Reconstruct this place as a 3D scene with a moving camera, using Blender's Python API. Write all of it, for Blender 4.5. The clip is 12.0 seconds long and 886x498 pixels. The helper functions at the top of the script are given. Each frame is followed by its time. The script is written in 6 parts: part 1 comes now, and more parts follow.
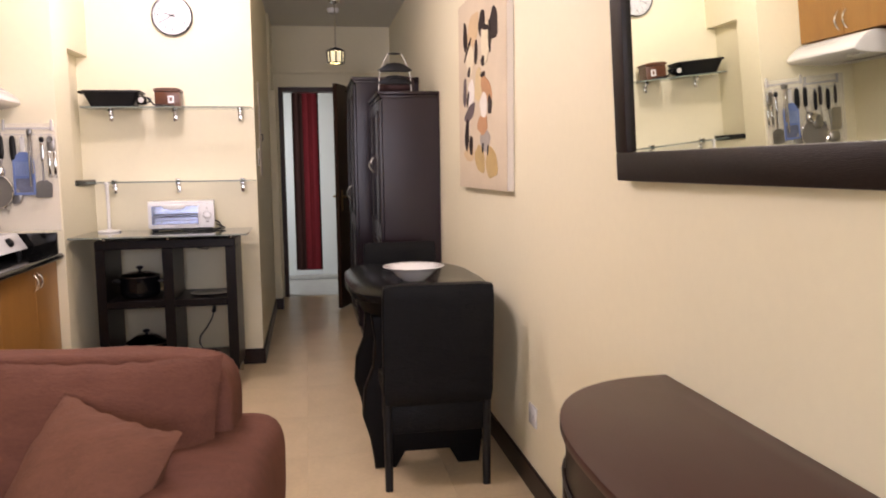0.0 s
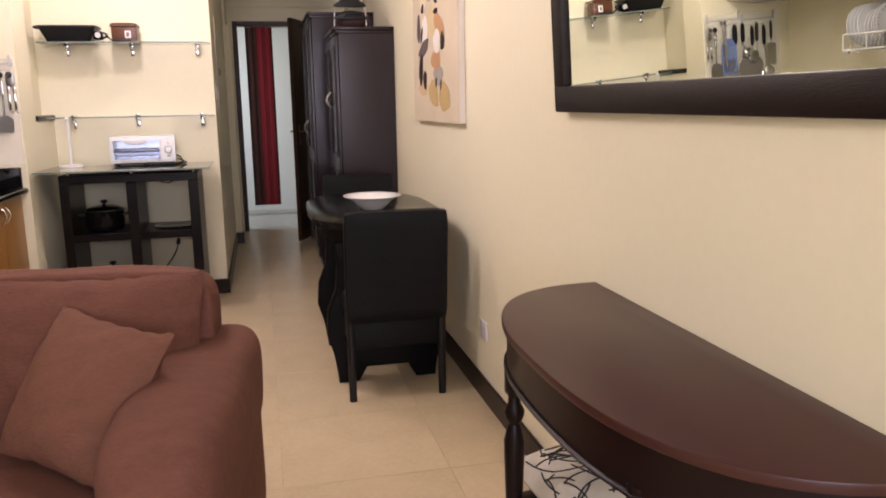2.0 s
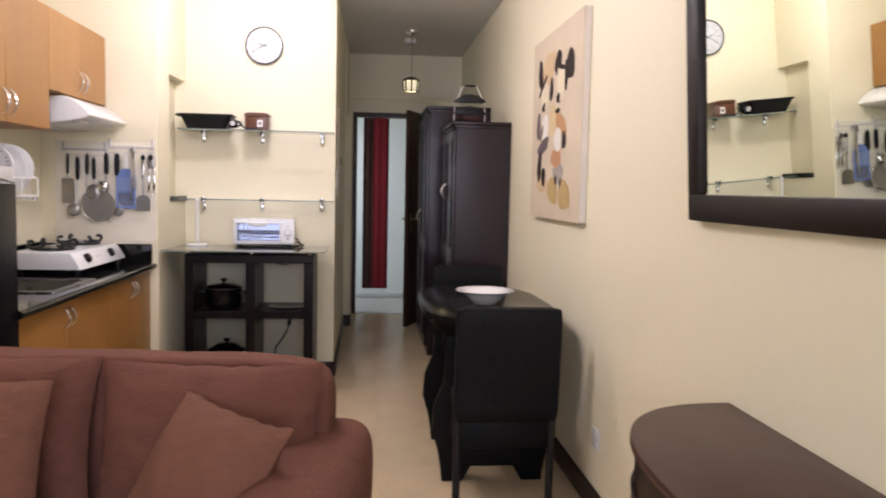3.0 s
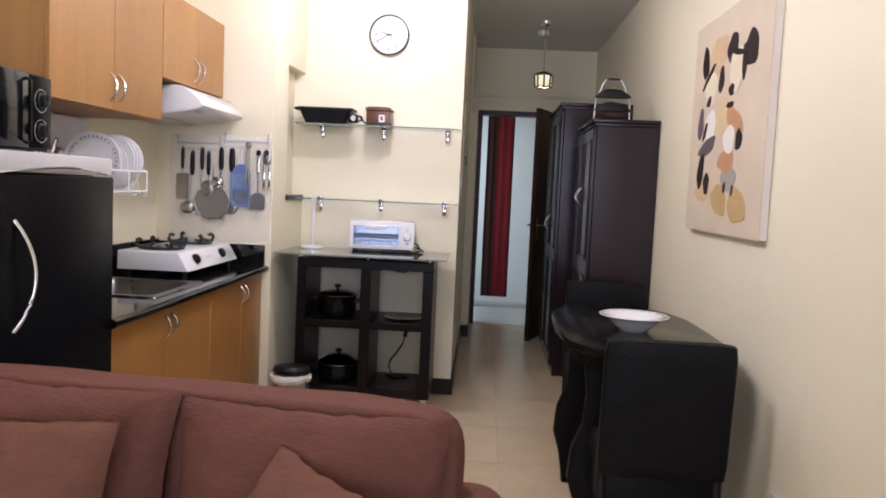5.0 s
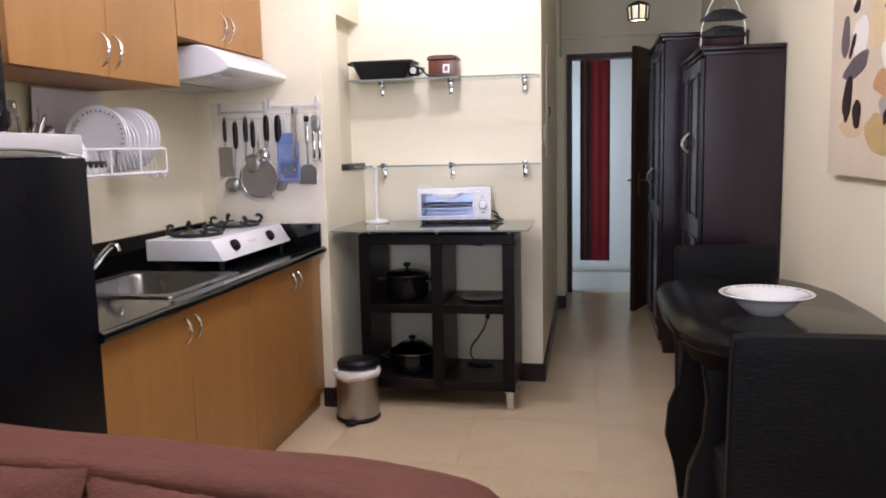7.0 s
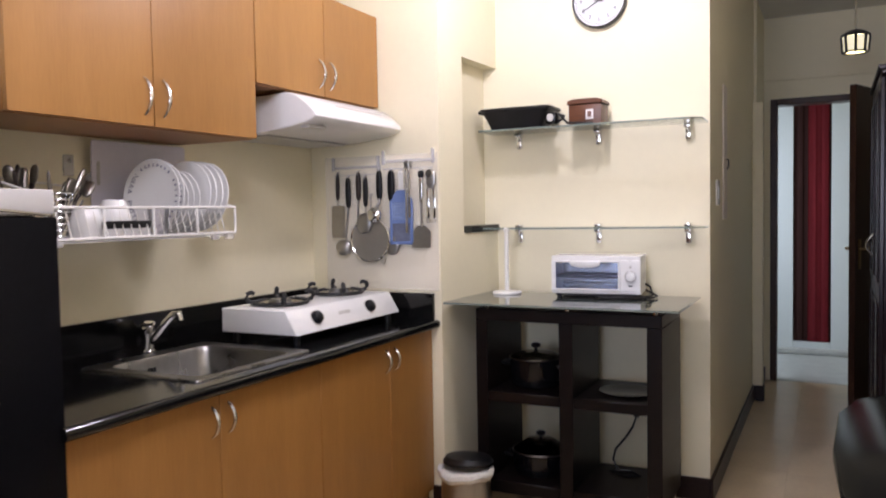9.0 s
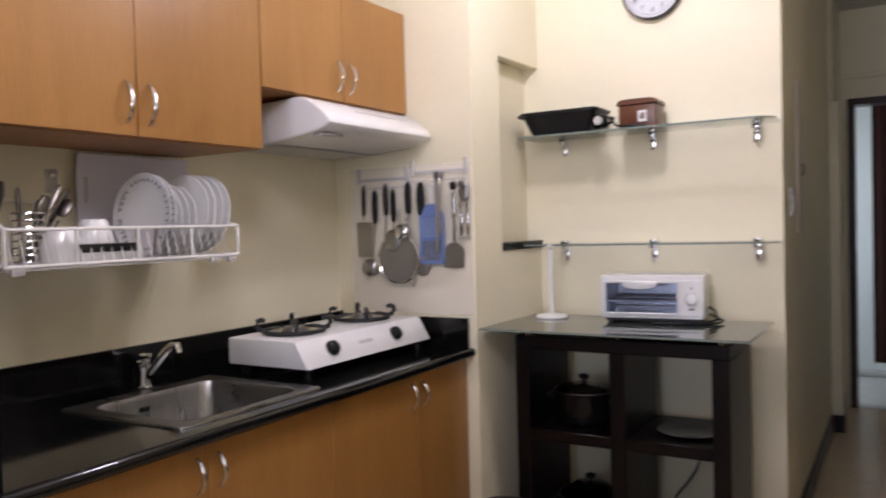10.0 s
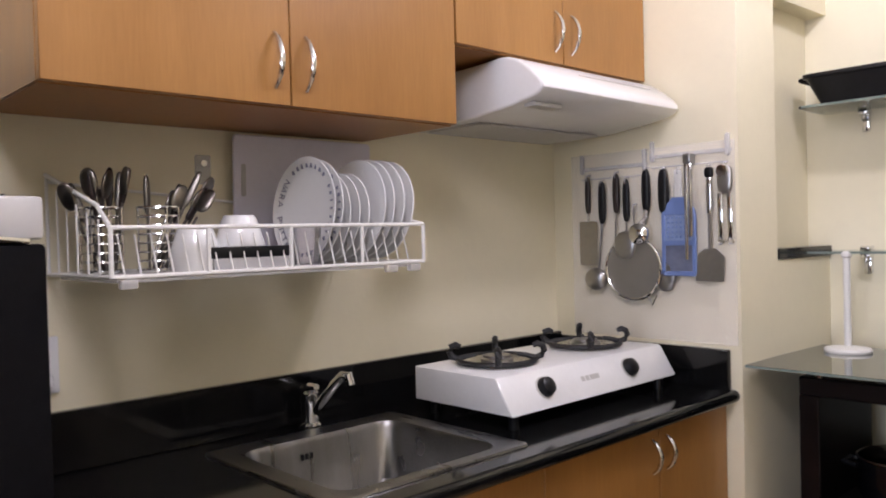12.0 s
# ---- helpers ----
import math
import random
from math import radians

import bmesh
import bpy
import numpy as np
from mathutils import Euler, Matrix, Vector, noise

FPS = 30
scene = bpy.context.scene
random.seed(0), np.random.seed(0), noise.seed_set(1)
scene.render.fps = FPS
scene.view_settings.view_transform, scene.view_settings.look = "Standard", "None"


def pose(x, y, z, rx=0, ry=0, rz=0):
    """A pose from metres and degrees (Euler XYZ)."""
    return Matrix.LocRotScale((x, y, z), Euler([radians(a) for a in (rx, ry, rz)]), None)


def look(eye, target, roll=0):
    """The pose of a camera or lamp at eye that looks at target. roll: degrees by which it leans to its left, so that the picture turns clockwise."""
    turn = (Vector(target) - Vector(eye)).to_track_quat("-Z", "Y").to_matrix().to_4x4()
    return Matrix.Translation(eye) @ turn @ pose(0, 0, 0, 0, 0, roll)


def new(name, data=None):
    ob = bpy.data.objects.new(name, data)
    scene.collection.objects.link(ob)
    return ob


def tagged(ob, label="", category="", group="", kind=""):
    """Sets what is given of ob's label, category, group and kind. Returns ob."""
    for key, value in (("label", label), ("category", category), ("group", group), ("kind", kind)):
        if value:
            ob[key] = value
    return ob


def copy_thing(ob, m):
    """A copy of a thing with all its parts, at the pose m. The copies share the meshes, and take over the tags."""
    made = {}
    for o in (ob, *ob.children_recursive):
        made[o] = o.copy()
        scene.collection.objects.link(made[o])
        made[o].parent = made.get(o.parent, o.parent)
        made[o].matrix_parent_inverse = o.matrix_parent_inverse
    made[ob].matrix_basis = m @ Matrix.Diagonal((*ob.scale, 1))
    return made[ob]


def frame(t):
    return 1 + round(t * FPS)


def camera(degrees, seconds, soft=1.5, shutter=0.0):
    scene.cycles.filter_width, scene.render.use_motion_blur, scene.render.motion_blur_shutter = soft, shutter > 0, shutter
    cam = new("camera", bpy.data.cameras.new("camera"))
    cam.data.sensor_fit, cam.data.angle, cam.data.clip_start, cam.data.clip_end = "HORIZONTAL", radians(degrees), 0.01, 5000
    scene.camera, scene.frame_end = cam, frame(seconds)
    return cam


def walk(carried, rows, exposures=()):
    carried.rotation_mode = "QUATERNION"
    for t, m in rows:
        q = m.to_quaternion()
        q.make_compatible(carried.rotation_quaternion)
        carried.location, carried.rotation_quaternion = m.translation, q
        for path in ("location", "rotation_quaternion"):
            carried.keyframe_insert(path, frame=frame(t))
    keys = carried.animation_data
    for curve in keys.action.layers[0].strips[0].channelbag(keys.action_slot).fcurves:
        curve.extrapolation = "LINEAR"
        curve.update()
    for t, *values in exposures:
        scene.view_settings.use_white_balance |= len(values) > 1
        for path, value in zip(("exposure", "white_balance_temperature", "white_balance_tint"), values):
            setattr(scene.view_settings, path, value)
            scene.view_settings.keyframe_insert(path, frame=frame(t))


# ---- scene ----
cam = camera(59.2, 12.0, soft=1.8, shutter=0.4)
PATH = [
    (0, (0.132, 1.658, 1.326), (0.467, 3.619, 1.116), -0.8),
    (0.5, (0.096, 1.531, 1.327), (0.492, 3.474, 1.072), -0.6),
    (1, (0.079, 1.476, 1.331), (0.47, 3.422, 1.085), 0.4),
    (1.5, (0.085, 1.445, 1.317), (0.48, 3.367, 0.93), -0.7),
    (2, (0.088, 1.412, 1.319), (0.524, 3.328, 0.947), -1.0),
    (2.5, (0.066, 1.419, 1.342), (0.42, 3.374, 1.111), 0.4),
    (3, (0.026, 1.472, 1.357), (0.219, 3.457, 1.204), 1.2),
    (5, (-0.044, 1.983, 1.359), (-0.143, 3.974, 1.203), 2.6),
    (5.5, (-0.084, 2.132, 1.351), (-0.215, 4.116, 1.138), 1.4),
    (6, (-0.041, 2.304, 1.35), (-0.352, 4.269, 1.141), 0.9),
    (6.5, (0.015, 2.493, 1.362), (-0.349, 4.446, 1.131), 0.9),
    (7, (0.044, 2.652, 1.347), (-0.321, 4.602, 1.091), -1.3),
    (9, (0.283, 3.383, 1.339), (-0.61, 5.17, 1.245), -1.0),
    (9.5, (0.222, 3.577, 1.359), (-0.619, 5.39, 1.417), -0.6),
    (10, (0.205, 3.741, 1.351), (-0.817, 5.459, 1.292), -1.6),
    (10.5, (0.176, 3.922, 1.366), (-1.168, 5.403, 1.372), 0.6),
    (11, (0.132, 4.069, 1.357), (-1.339, 5.425, 1.353), 1.9),
    (11.5, (-0.02, 4.169, 1.342), (-1.494, 5.52, 1.316), 1.9),
    (12, (-0.195, 4.266, 1.34), (-1.655, 5.634, 1.307), -1.5),
]
EXPOSURES = [(0.0, 0.06, 7400, 29), (2.5, 0.0, 7100, 28), (3.0, -0.08, 6750, 24), (5.0, -0.10, 6300, 24), (7.0, -0.02, 6200, 25), (9.0, -0.10, 6400, 23), (9.5, -0.13, 6450, 23), (10.0, -0.45, 6450, 24), (10.5, -0.49, 6450, 24), (12.0, -0.24, 6350, 23)]
walk(cam, [(t, look(eye, target, roll)) for t, eye, target, roll in PATH], EXPOSURES)

# ---------------- world and light ----------------
world = bpy.data.worlds.new("world")
scene.world = world
world.use_nodes = True
sky = world.node_tree.nodes.new("ShaderNodeTexSky")
sky.sky_type = "NISHITA"
sky.sun_disc = False
sky.sun_elevation = radians(40)
sky.sun_rotation = radians(200)
world.node_tree.nodes["Background"].inputs[1].default_value = 0.12
world.node_tree.links.new(sky.outputs[0], world.node_tree.nodes["Background"].inputs[0])


def area_lamp(name, eye, target, sx, sy, watts, colour):
    data = bpy.data.lights.new(name, "AREA")
    data.shape, data.size, data.size_y, data.energy, data.color = "RECTANGLE", sx, sy, watts, colour
    ob = new(name, data)
    ob.matrix_world = look(eye, target)
    return ob


def point_lamp(name, place, radius, watts, colour):
    data = bpy.data.lights.new(name, "POINT")
    data.shadow_soft_size, data.energy, data.color = radius, watts, colour
    ob = new(name, data)
    ob.location = place
    return ob


LAMPS = ((-0.50, 4.45, 2.34), (-0.62, 6.05, 2.62))
point_lamp("room_lamp_light", LAMPS[0], 0.22, 53, (0.92, 0.925, 1.0))
point_lamp("kitchen_lamp_light", LAMPS[1], 0.07, 44, (0.92, 0.925, 1.0))
area_lamp("living_window_light", (0.0, -0.88, 1.55), (0.0, 2.0, 1.3), 2.0, 1.5, 92, (0.70, 0.81, 1.0))
# added cool light for the next room, at a side window that is never seen
area_lamp("unseen_window_light", (-1.02, 10.5, 1.5), (0.3, 10.5, 1.0), 0.9, 1.3, 17, (0.82, 0.93, 1.0))
point_lamp("pendant_light", (0.40, 8.565, 2.285), 0.03, 1.8, (1.0, 0.9, 0.6))

# ---------------- materials ----------------


def material(name, colour, rough=0.5, metal=0.0, vary=0.08, scale=3.0, fine=60.0, bump=0.0, bump_scale=80.0,
             coat=0.0, stretch=(1, 1, 1), tint=None, spec=0.5, per_object=0.0, rough_vary=0.08):
    m = bpy.data.materials.new(name)
    m.use_nodes = True
    nt = m.node_tree
    nd, lk = nt.nodes, nt.links
    b = nd["Principled BSDF"]
    b.inputs["Metallic"].default_value = metal
    b.inputs["Coat Weight"].default_value = coat
    b.inputs["Coat Roughness"].default_value = 0.08
    b.inputs["Specular IOR Level"].default_value = spec
    tc = nd.new("ShaderNodeTexCoord")
    mp = nd.new("ShaderNodeMapping")
    mp.inputs["Scale"].default_value = stretch
    lk.new(tc.outputs["Object"], mp.inputs[0])
    n1 = nd.new("ShaderNodeTexNoise")
    n1.inputs["Scale"].default_value = scale
    n1.inputs["Detail"].default_value = 4
    n2 = nd.new("ShaderNodeTexNoise")
    n2.inputs["Scale"].default_value = fine
    n2.inputs["Detail"].default_value = 3
    lk.new(mp.outputs[0], n1.inputs[0])
    lk.new(mp.outputs[0], n2.inputs[0])
    add = nd.new("ShaderNodeMath")
    add.operation = "MULTIPLY_ADD"
    add.inputs[1].default_value = 0.6
    half = nd.new("ShaderNodeMath")
    half.operation = "MULTIPLY"
    half.inputs[1].default_value = 0.4
    lk.new(n2.outputs[0], half.inputs[0])
    lk.new(n1.outputs[0], add.inputs[0])
    lk.new(half.outputs[0], add.inputs[2])
    fac = add.outputs[0]
    if per_object:
        info = nd.new("ShaderNodeObjectInfo")
        ma = nd.new("ShaderNodeMath")
        ma.operation = "MULTIPLY_ADD"
        ma.inputs[1].default_value = per_object
        lk.new(info.outputs["Random"], ma.inputs[0])
        lk.new(fac, ma.inputs[2])
        fac = ma.outputs[0]
    ramp = nd.new("ShaderNodeMapRange")
    ramp.inputs[1].default_value, ramp.inputs[2].default_value = 0.3, 0.7
    lk.new(fac, ramp.inputs[0])
    mix = nd.new("ShaderNodeMix")
    mix.data_type = "RGBA"
    lo = [max(0, c * (1 - vary)) for c in colour]
    hi = [min(1, c * (1 + vary)) for c in (tint or colour)]
    mix.inputs[6].default_value = (*lo, 1)
    mix.inputs[7].default_value = (*hi, 1)
    lk.new(ramp.outputs[0], mix.inputs[0])
    lk.new(mix.outputs[2], b.inputs["Base Color"])
    rr = nd.new("ShaderNodeMapRange")
    rr.inputs[3].default_value, rr.inputs[4].default_value = max(0, rough * (1 - rough_vary)), min(1, rough * (1 + rough_vary))
    lk.new(n1.outputs[0], rr.inputs[0])
    lk.new(rr.outputs[0], b.inputs["Roughness"])
    if bump:
        n3 = nd.new("ShaderNodeTexNoise")
        n3.inputs["Scale"].default_value = bump_scale
        n3.inputs["Detail"].default_value = 2
        lk.new(mp.outputs[0], n3.inputs[0])
        bp = nd.new("ShaderNodeBump")
        bp.inputs["Strength"].default_value = bump
        bp.inputs["Distance"].default_value = 0.004
        lk.new(n3.outputs[0], bp.inputs["Height"])
        lk.new(bp.outputs[0], b.inputs["Normal"])
    return m


def woven(name, colour, rough, strength, vary=0.2, thread=(0.25, 1, 1), size=190.0):
    """Cloth or wicker: streaked colour and an uneven thread relief."""
    m = material(name, colour, rough, vary=vary, scale=26, fine=size * 0.7, stretch=thread, spec=0.15)
    nt = m.node_tree
    nd, lk = nt.nodes, nt.links
    tc = nd.new("ShaderNodeTexCoord")
    mp = nd.new("ShaderNodeMapping")
    mp.inputs["Scale"].default_value = thread
    lk.new(tc.outputs["Object"], mp.inputs[0])
    n = nd.new("ShaderNodeTexNoise")
    n.inputs["Scale"].default_value = size
    n.inputs["Detail"].default_value = 3
    lk.new(mp.outputs[0], n.inputs[0])
    n2 = nd.new("ShaderNodeTexNoise")
    n2.inputs["Scale"].default_value = 13
    lk.new(tc.outputs["Object"], n2.inputs[0])
    ad = nd.new("ShaderNodeMath")
    ad.operation = "MULTIPLY_ADD"
    ad.inputs[1].default_value = 1.6
    lk.new(n2.outputs[0], ad.inputs[0])
    lk.new(n.outputs[0], ad.inputs[2])
    bp = nd.new("ShaderNodeBump")
    bp.inputs["Strength"].default_value = strength
    bp.inputs["Distance"].default_value = 0.006
    lk.new(ad.outputs[0], bp.inputs["Height"])
    lk.new(bp.outputs[0], nd["Principled BSDF"].inputs["Normal"])
    return m


def glass(name, colour=(0.9, 0.97, 0.94), rough=0.02, see=0.85):
    """Thin clear pane: mostly see-through, with a glossy face."""
    m = bpy.data.materials.new(name)
    m.use_nodes = True
    nd, lk = m.node_tree.nodes, m.node_tree.links
    out = nd["Material Output"]
    nd.remove(nd["Principled BSDF"])
    t = nd.new("ShaderNodeBsdfTransparent")
    t.inputs[0].default_value = (*[see * c for c in colour], 1)
    g = nd.new("ShaderNodeBsdfGlossy")
    g.inputs[1].default_value = rough
    f = nd.new("ShaderNodeFresnel")
    f.inputs[0].default_value = 1.5
    mx = nd.new("ShaderNodeMixShader")
    lk.new(f.outputs[0], mx.inputs[0])
    lk.new(t.outputs[0], mx.inputs[1])
    lk.new(g.outputs[0], mx.inputs[2])
    lk.new(mx.outputs[0], out.inputs[0])
    return m


def glow(name, colour, strength):
    m = bpy.data.materials.new(name)
    m.use_nodes = True
    b = m.node_tree.nodes["Principled BSDF"]
    b.inputs["Base Color"].default_value = (*colour, 1)
    b.inputs["Emission Color"].default_value = (*colour, 1)
    b.inputs["Emission Strength"].default_value = strength
    return m


CREAM = material("cream_wall_paint", (0.81, 0.75, 0.555), 0.6, vary=0.025, scale=1.3, fine=30, bump=0.12, bump_scale=90)
CEIL = material("white_ceiling_paint", (0.74, 0.73, 0.69), 0.7, vary=0.03, scale=1.0, bump=0.1)
TILE = material("beige_floor_tile", (0.55, 0.42, 0.258), 0.30, vary=0.07, scale=5, fine=45, per_object=0.12, tint=(0.59, 0.46, 0.295))
GROUT = material("tan_grout", (0.56, 0.43, 0.265), 0.8, vary=0.15, scale=9)
SKIRT = material("dark_brown_skirting", (0.020, 0.010, 0.008), 0.35, vary=0.3, scale=8, spec=0.25)
BEECH = material("beech_laminate", (0.305, 0.138, 0.034), 0.36, vary=0.08, scale=2.2, fine=26, stretch=(7, 7, 0.55), tint=(0.34, 0.163, 0.043), per_object=0.08)
BEECH_EDGE = material("beech_edge", (0.33, 0.145, 0.04), 0.45, vary=0.12, scale=6)
GRANITE = material("black_granite", (0.0035, 0.0035, 0.0035), 0.09, vary=0.3, scale=60, fine=420, tint=(0.006, 0.006, 0.006), spec=0.35)
STEEL = material("brushed_steel", (0.40, 0.39, 0.375), 0.32, 1.0, vary=0.10, scale=6, stretch=(1, 12, 1), rough_vary=0.3)
SINK_STEEL = material("worn_sink_steel", (0.27, 0.265, 0.26), 0.30, 1.0, vary=0.14, scale=6, fine=120, stretch=(1, 6, 1), rough_vary=0.35)
DARK_STEEL = material("dull_dark_steel", (0.20, 0.185, 0.165), 0.32, 1.0, vary=0.2, scale=30)
CHROME = material("chrome", (0.75, 0.75, 0.75), 0.09, 1.0, vary=0.03)
NICKEL = material("satin_nickel", (0.66, 0.64, 0.60), 0.25, 1.0, vary=0.05)
WHITE = material("white_enamel", (0.80, 0.80, 0.80), 0.22, vary=0.03, scale=6, coat=0.3)
WHITE_WIRE = material("white_plastic_wire", (0.80, 0.79, 0.76), 0.35, vary=0.04)
SHEER = glass("clear_plastic", (1.0, 0.99, 1.0), 0.35, 1.0)
CLEAR = material("milky_plastic", (0.80, 0.79, 0.78), 0.2, vary=0.06)
CLEAR.node_tree.nodes["Principled BSDF"].inputs["Alpha"].default_value = 0.45
BLACK = material("black_plastic", (0.007, 0.007, 0.008), 0.35, vary=0.25, scale=20, spec=0.3)
BLACK_GLOSS = material("black_gloss", (0.005, 0.005, 0.006), 0.10, vary=0.2, coat=0.1, spec=0.25)
FRIDGE_BLACK = material("black_fridge_enamel", (0.005, 0.005, 0.006), 0.22, vary=0.25, scale=4, bump=0.1, bump_scale=300, spec=0.07)
GREY = material("light_grey_plastic", (0.48, 0.47, 0.45), 0.35, vary=0.05, scale=8)
IRON = material("cast_iron", (0.012, 0.012, 0.013), 0.5, vary=0.3, scale=40, bump=0.3, bump_scale=200)
WARDROBE = material("dark_cherry_veneer", (0.0165, 0.0085, 0.0110), 0.22, vary=0.05, scale=2.5, fine=30, stretch=(8, 8, 0.5), spec=0.38)
DOOR_WOOD = material("dark_door_wood", (0.040, 0.017, 0.010), 0.36, vary=0.3, spec=0.22, scale=2.5, fine=28, stretch=(8, 8, 0.5))
ESPRESSO = material("espresso_wood", (0.0055, 0.0036, 0.0034), 0.34, vary=0.35, scale=3, fine=34, stretch=(1, 1, 6), spec=0.2)
CONSOLE = material("brown_lacquer_wood", (0.050, 0.0155, 0.0125), 0.36, vary=0.07, scale=2.2, fine=30, stretch=(4, 0.8, 1), spec=0.3)
# the console lacquer with shade in its colour, for faces turned from the light
CONSOLE_SHADED = material("shaded_lacquer_wood", (0.011, 0.005, 0.0045), 0.34, vary=0.12, scale=3, fine=30, spec=0.16)
FRAME_WOOD = material("dark_mirror_frame_wood", (0.014, 0.008, 0.0065), 0.42, vary=0.4, scale=5, fine=60, stretch=(6, 0.6, 6), bump=0.2, spec=0.22)
SOFA = woven("rose_brown_chenille", (0.150, 0.061, 0.043), 0.95, 0.6, 0.15, (0.4, 1, 1), 190)
PILLOW = woven("rose_tan_chenille", (0.172, 0.075, 0.05), 0.95, 0.6, 0.14, (0.4, 1, 1), 190)
WICKER = woven("black_wicker", (0.0035, 0.0035, 0.004), 0.5, 0.5, 0.4, (0.3, 1, 1), 150)
TABLE_BLACK = material("black_table_lacquer", (0.004, 0.0038, 0.0038), 0.17, vary=0.4, scale=30, fine=300, tint=(0.008, 0.0078, 0.0075), spec=0.15)
TABLE_BASE = material("black_carved_wood", (0.0035, 0.003, 0.003), 0.5, vary=0.4, scale=10, spec=0.12)
PORCELAIN = material("white_porcelain", (0.80, 0.80, 0.79), 0.12, vary=0.02, coat=0.4)
PRINT = material("brown_rim_print", (0.18, 0.10, 0.08), 0.3, vary=0.4, scale=60)
LETTER = material("grey_rim_print", (0.22, 0.22, 0.28), 0.3, vary=0.2)
MIRROR = material("mirror_silver", (0.76, 0.80, 0.70), 0.0, 1.0, vary=0.0, rough_vary=0.0)
GLASS = glass("clear_glass", (0.94, 0.98, 0.96), 0.02, 0.96)
GLASS_EDGE = material("green_glass_edge", (0.20, 0.25, 0.22), 0.12, vary=0.1)
CLEAR_GLASS = glass("window_glass", (1, 1, 1), 0.0, 0.95)
SHEET = material("milky_clear_sheet", (0.84, 0.81, 0.88), 0.22, vary=0.03, scale=3)
SHEET.node_tree.nodes["Principled BSDF"].inputs["Alpha"].default_value = 0.13
CHARCOAL = material("charcoal_clock_plastic", (0.035, 0.034, 0.036), 0.35, vary=0.1, scale=20)
SMOKED = glass("smoked_lid_glass", (0.9, 0.86, 0.84), 0.12, 0.25)
TINTED = glass("tinted_oven_glass", (0.84, 0.89, 1.0), 0.03, 0.95)
CANVAS = material("beige_canvas", (0.63, 0.53, 0.385), 0.8, vary=0.07, scale=4, fine=200, bump=0.25, bump_scale=500, tint=(0.66, 0.56, 0.42))
CANVAS_EDGE = material("pale_canvas_edge", (0.74, 0.68, 0.62), 0.8, vary=0.05, fine=200)
ART = {
    "dark": material("dark_brown_paint", (0.022, 0.011, 0.011), 0.6, vary=0.3, scale=14, spec=0.2),
    "ochre": material("ochre_paint", (0.52, 0.36, 0.15), 0.7, vary=0.12, scale=9),
    "cream": material("pale_cream_paint", (0.74, 0.66, 0.48), 0.7, vary=0.06, scale=9),
    "orange": material("soft_orange_paint", (0.52, 0.27, 0.13), 0.7, vary=0.12, scale=9),
    "grey": material("warm_grey_paint", (0.36, 0.32, 0.29), 0.7, vary=0.1, scale=9),
    "white": material("off_white_paint", (0.78, 0.74, 0.68), 0.7, vary=0.04, scale=9),
    "plum": material("dull_plum_paint", (0.12, 0.088, 0.098), 0.7, vary=0.15, scale=9),
    "ochre_pale": material("pale_ochre_paint", (0.66, 0.52, 0.29), 0.7, vary=0.1, scale=9),
    "sand": material("sand_paint", (0.62, 0.45, 0.26), 0.7, vary=0.1, scale=9),
}
RED = woven("red_curtain_cloth", (0.135, 0.012, 0.016), 0.85, 0.2, 0.2, (1, 1, 0.15))
DARK_CURTAIN = woven("dark_brown_curtain_cloth", (0.038, 0.015, 0.013), 0.85, 0.2, 0.2, (1, 1, 0.15))
PALE = material("pale_blue_white_paint", (0.70, 0.76, 0.76), 0.5, vary=0.03, scale=2)
PALE_TILE = material("pale_grey_tile", (0.47, 0.49, 0.47), 0.35, vary=0.16, scale=9)
WOOD_BOX = material("brown_wooden_box", (0.105, 0.036, 0.016), 0.32, vary=0.3, scale=8, fine=40, stretch=(1, 1, 8))
BLUE = material("blue_plastic", (0.16, 0.24, 0.50), 0.35, vary=0.06, scale=12)
BROWN_HANDLE = material("dark_brown_handle", (0.018, 0.010, 0.008), 0.45, vary=0.2)
BAG = material("thin_white_bag", (0.70, 0.69, 0.66), 0.4, vary=0.1, scale=30)
PATTERN = material("cream_cushion_cloth", (0.62, 0.56, 0.46), 0.9, vary=0.08, scale=20, bump=0.3, bump_scale=300)
BOARD = material("translucent_white_board", (0.70, 0.68, 0.76), 0.35, vary=0.04, scale=8)
SHADE_GLASS = glow("lit_pendant_glass", (1.0, 0.95, 0.62), 0.66)
BULB = glow("lit_lamp_bulb", (1.0, 0.93, 0.8), 4.0)
BRASS = material("aged_brass", (0.35, 0.24, 0.12), 0.35, 1.0, vary=0.15)

# ---------------- mesh helpers ----------------
ROOTS = {}


def bm_box(x0, x1, y0, y1, z0, z1, bevel=0.0, seg=2):
    bm = bmesh.new()
    m = Matrix.Translation(((x0 + x1) / 2, (y0 + y1) / 2, (z0 + z1) / 2)) @ Matrix.Diagonal((x1 - x0, y1 - y0, z1 - z0, 1))
    bmesh.ops.create_cube(bm, size=1, matrix=m)
    if bevel:
        bmesh.ops.bevel(bm, geom=bm.edges[:], offset=bevel, segments=seg, profile=0.5, affect="EDGES")
    return bm


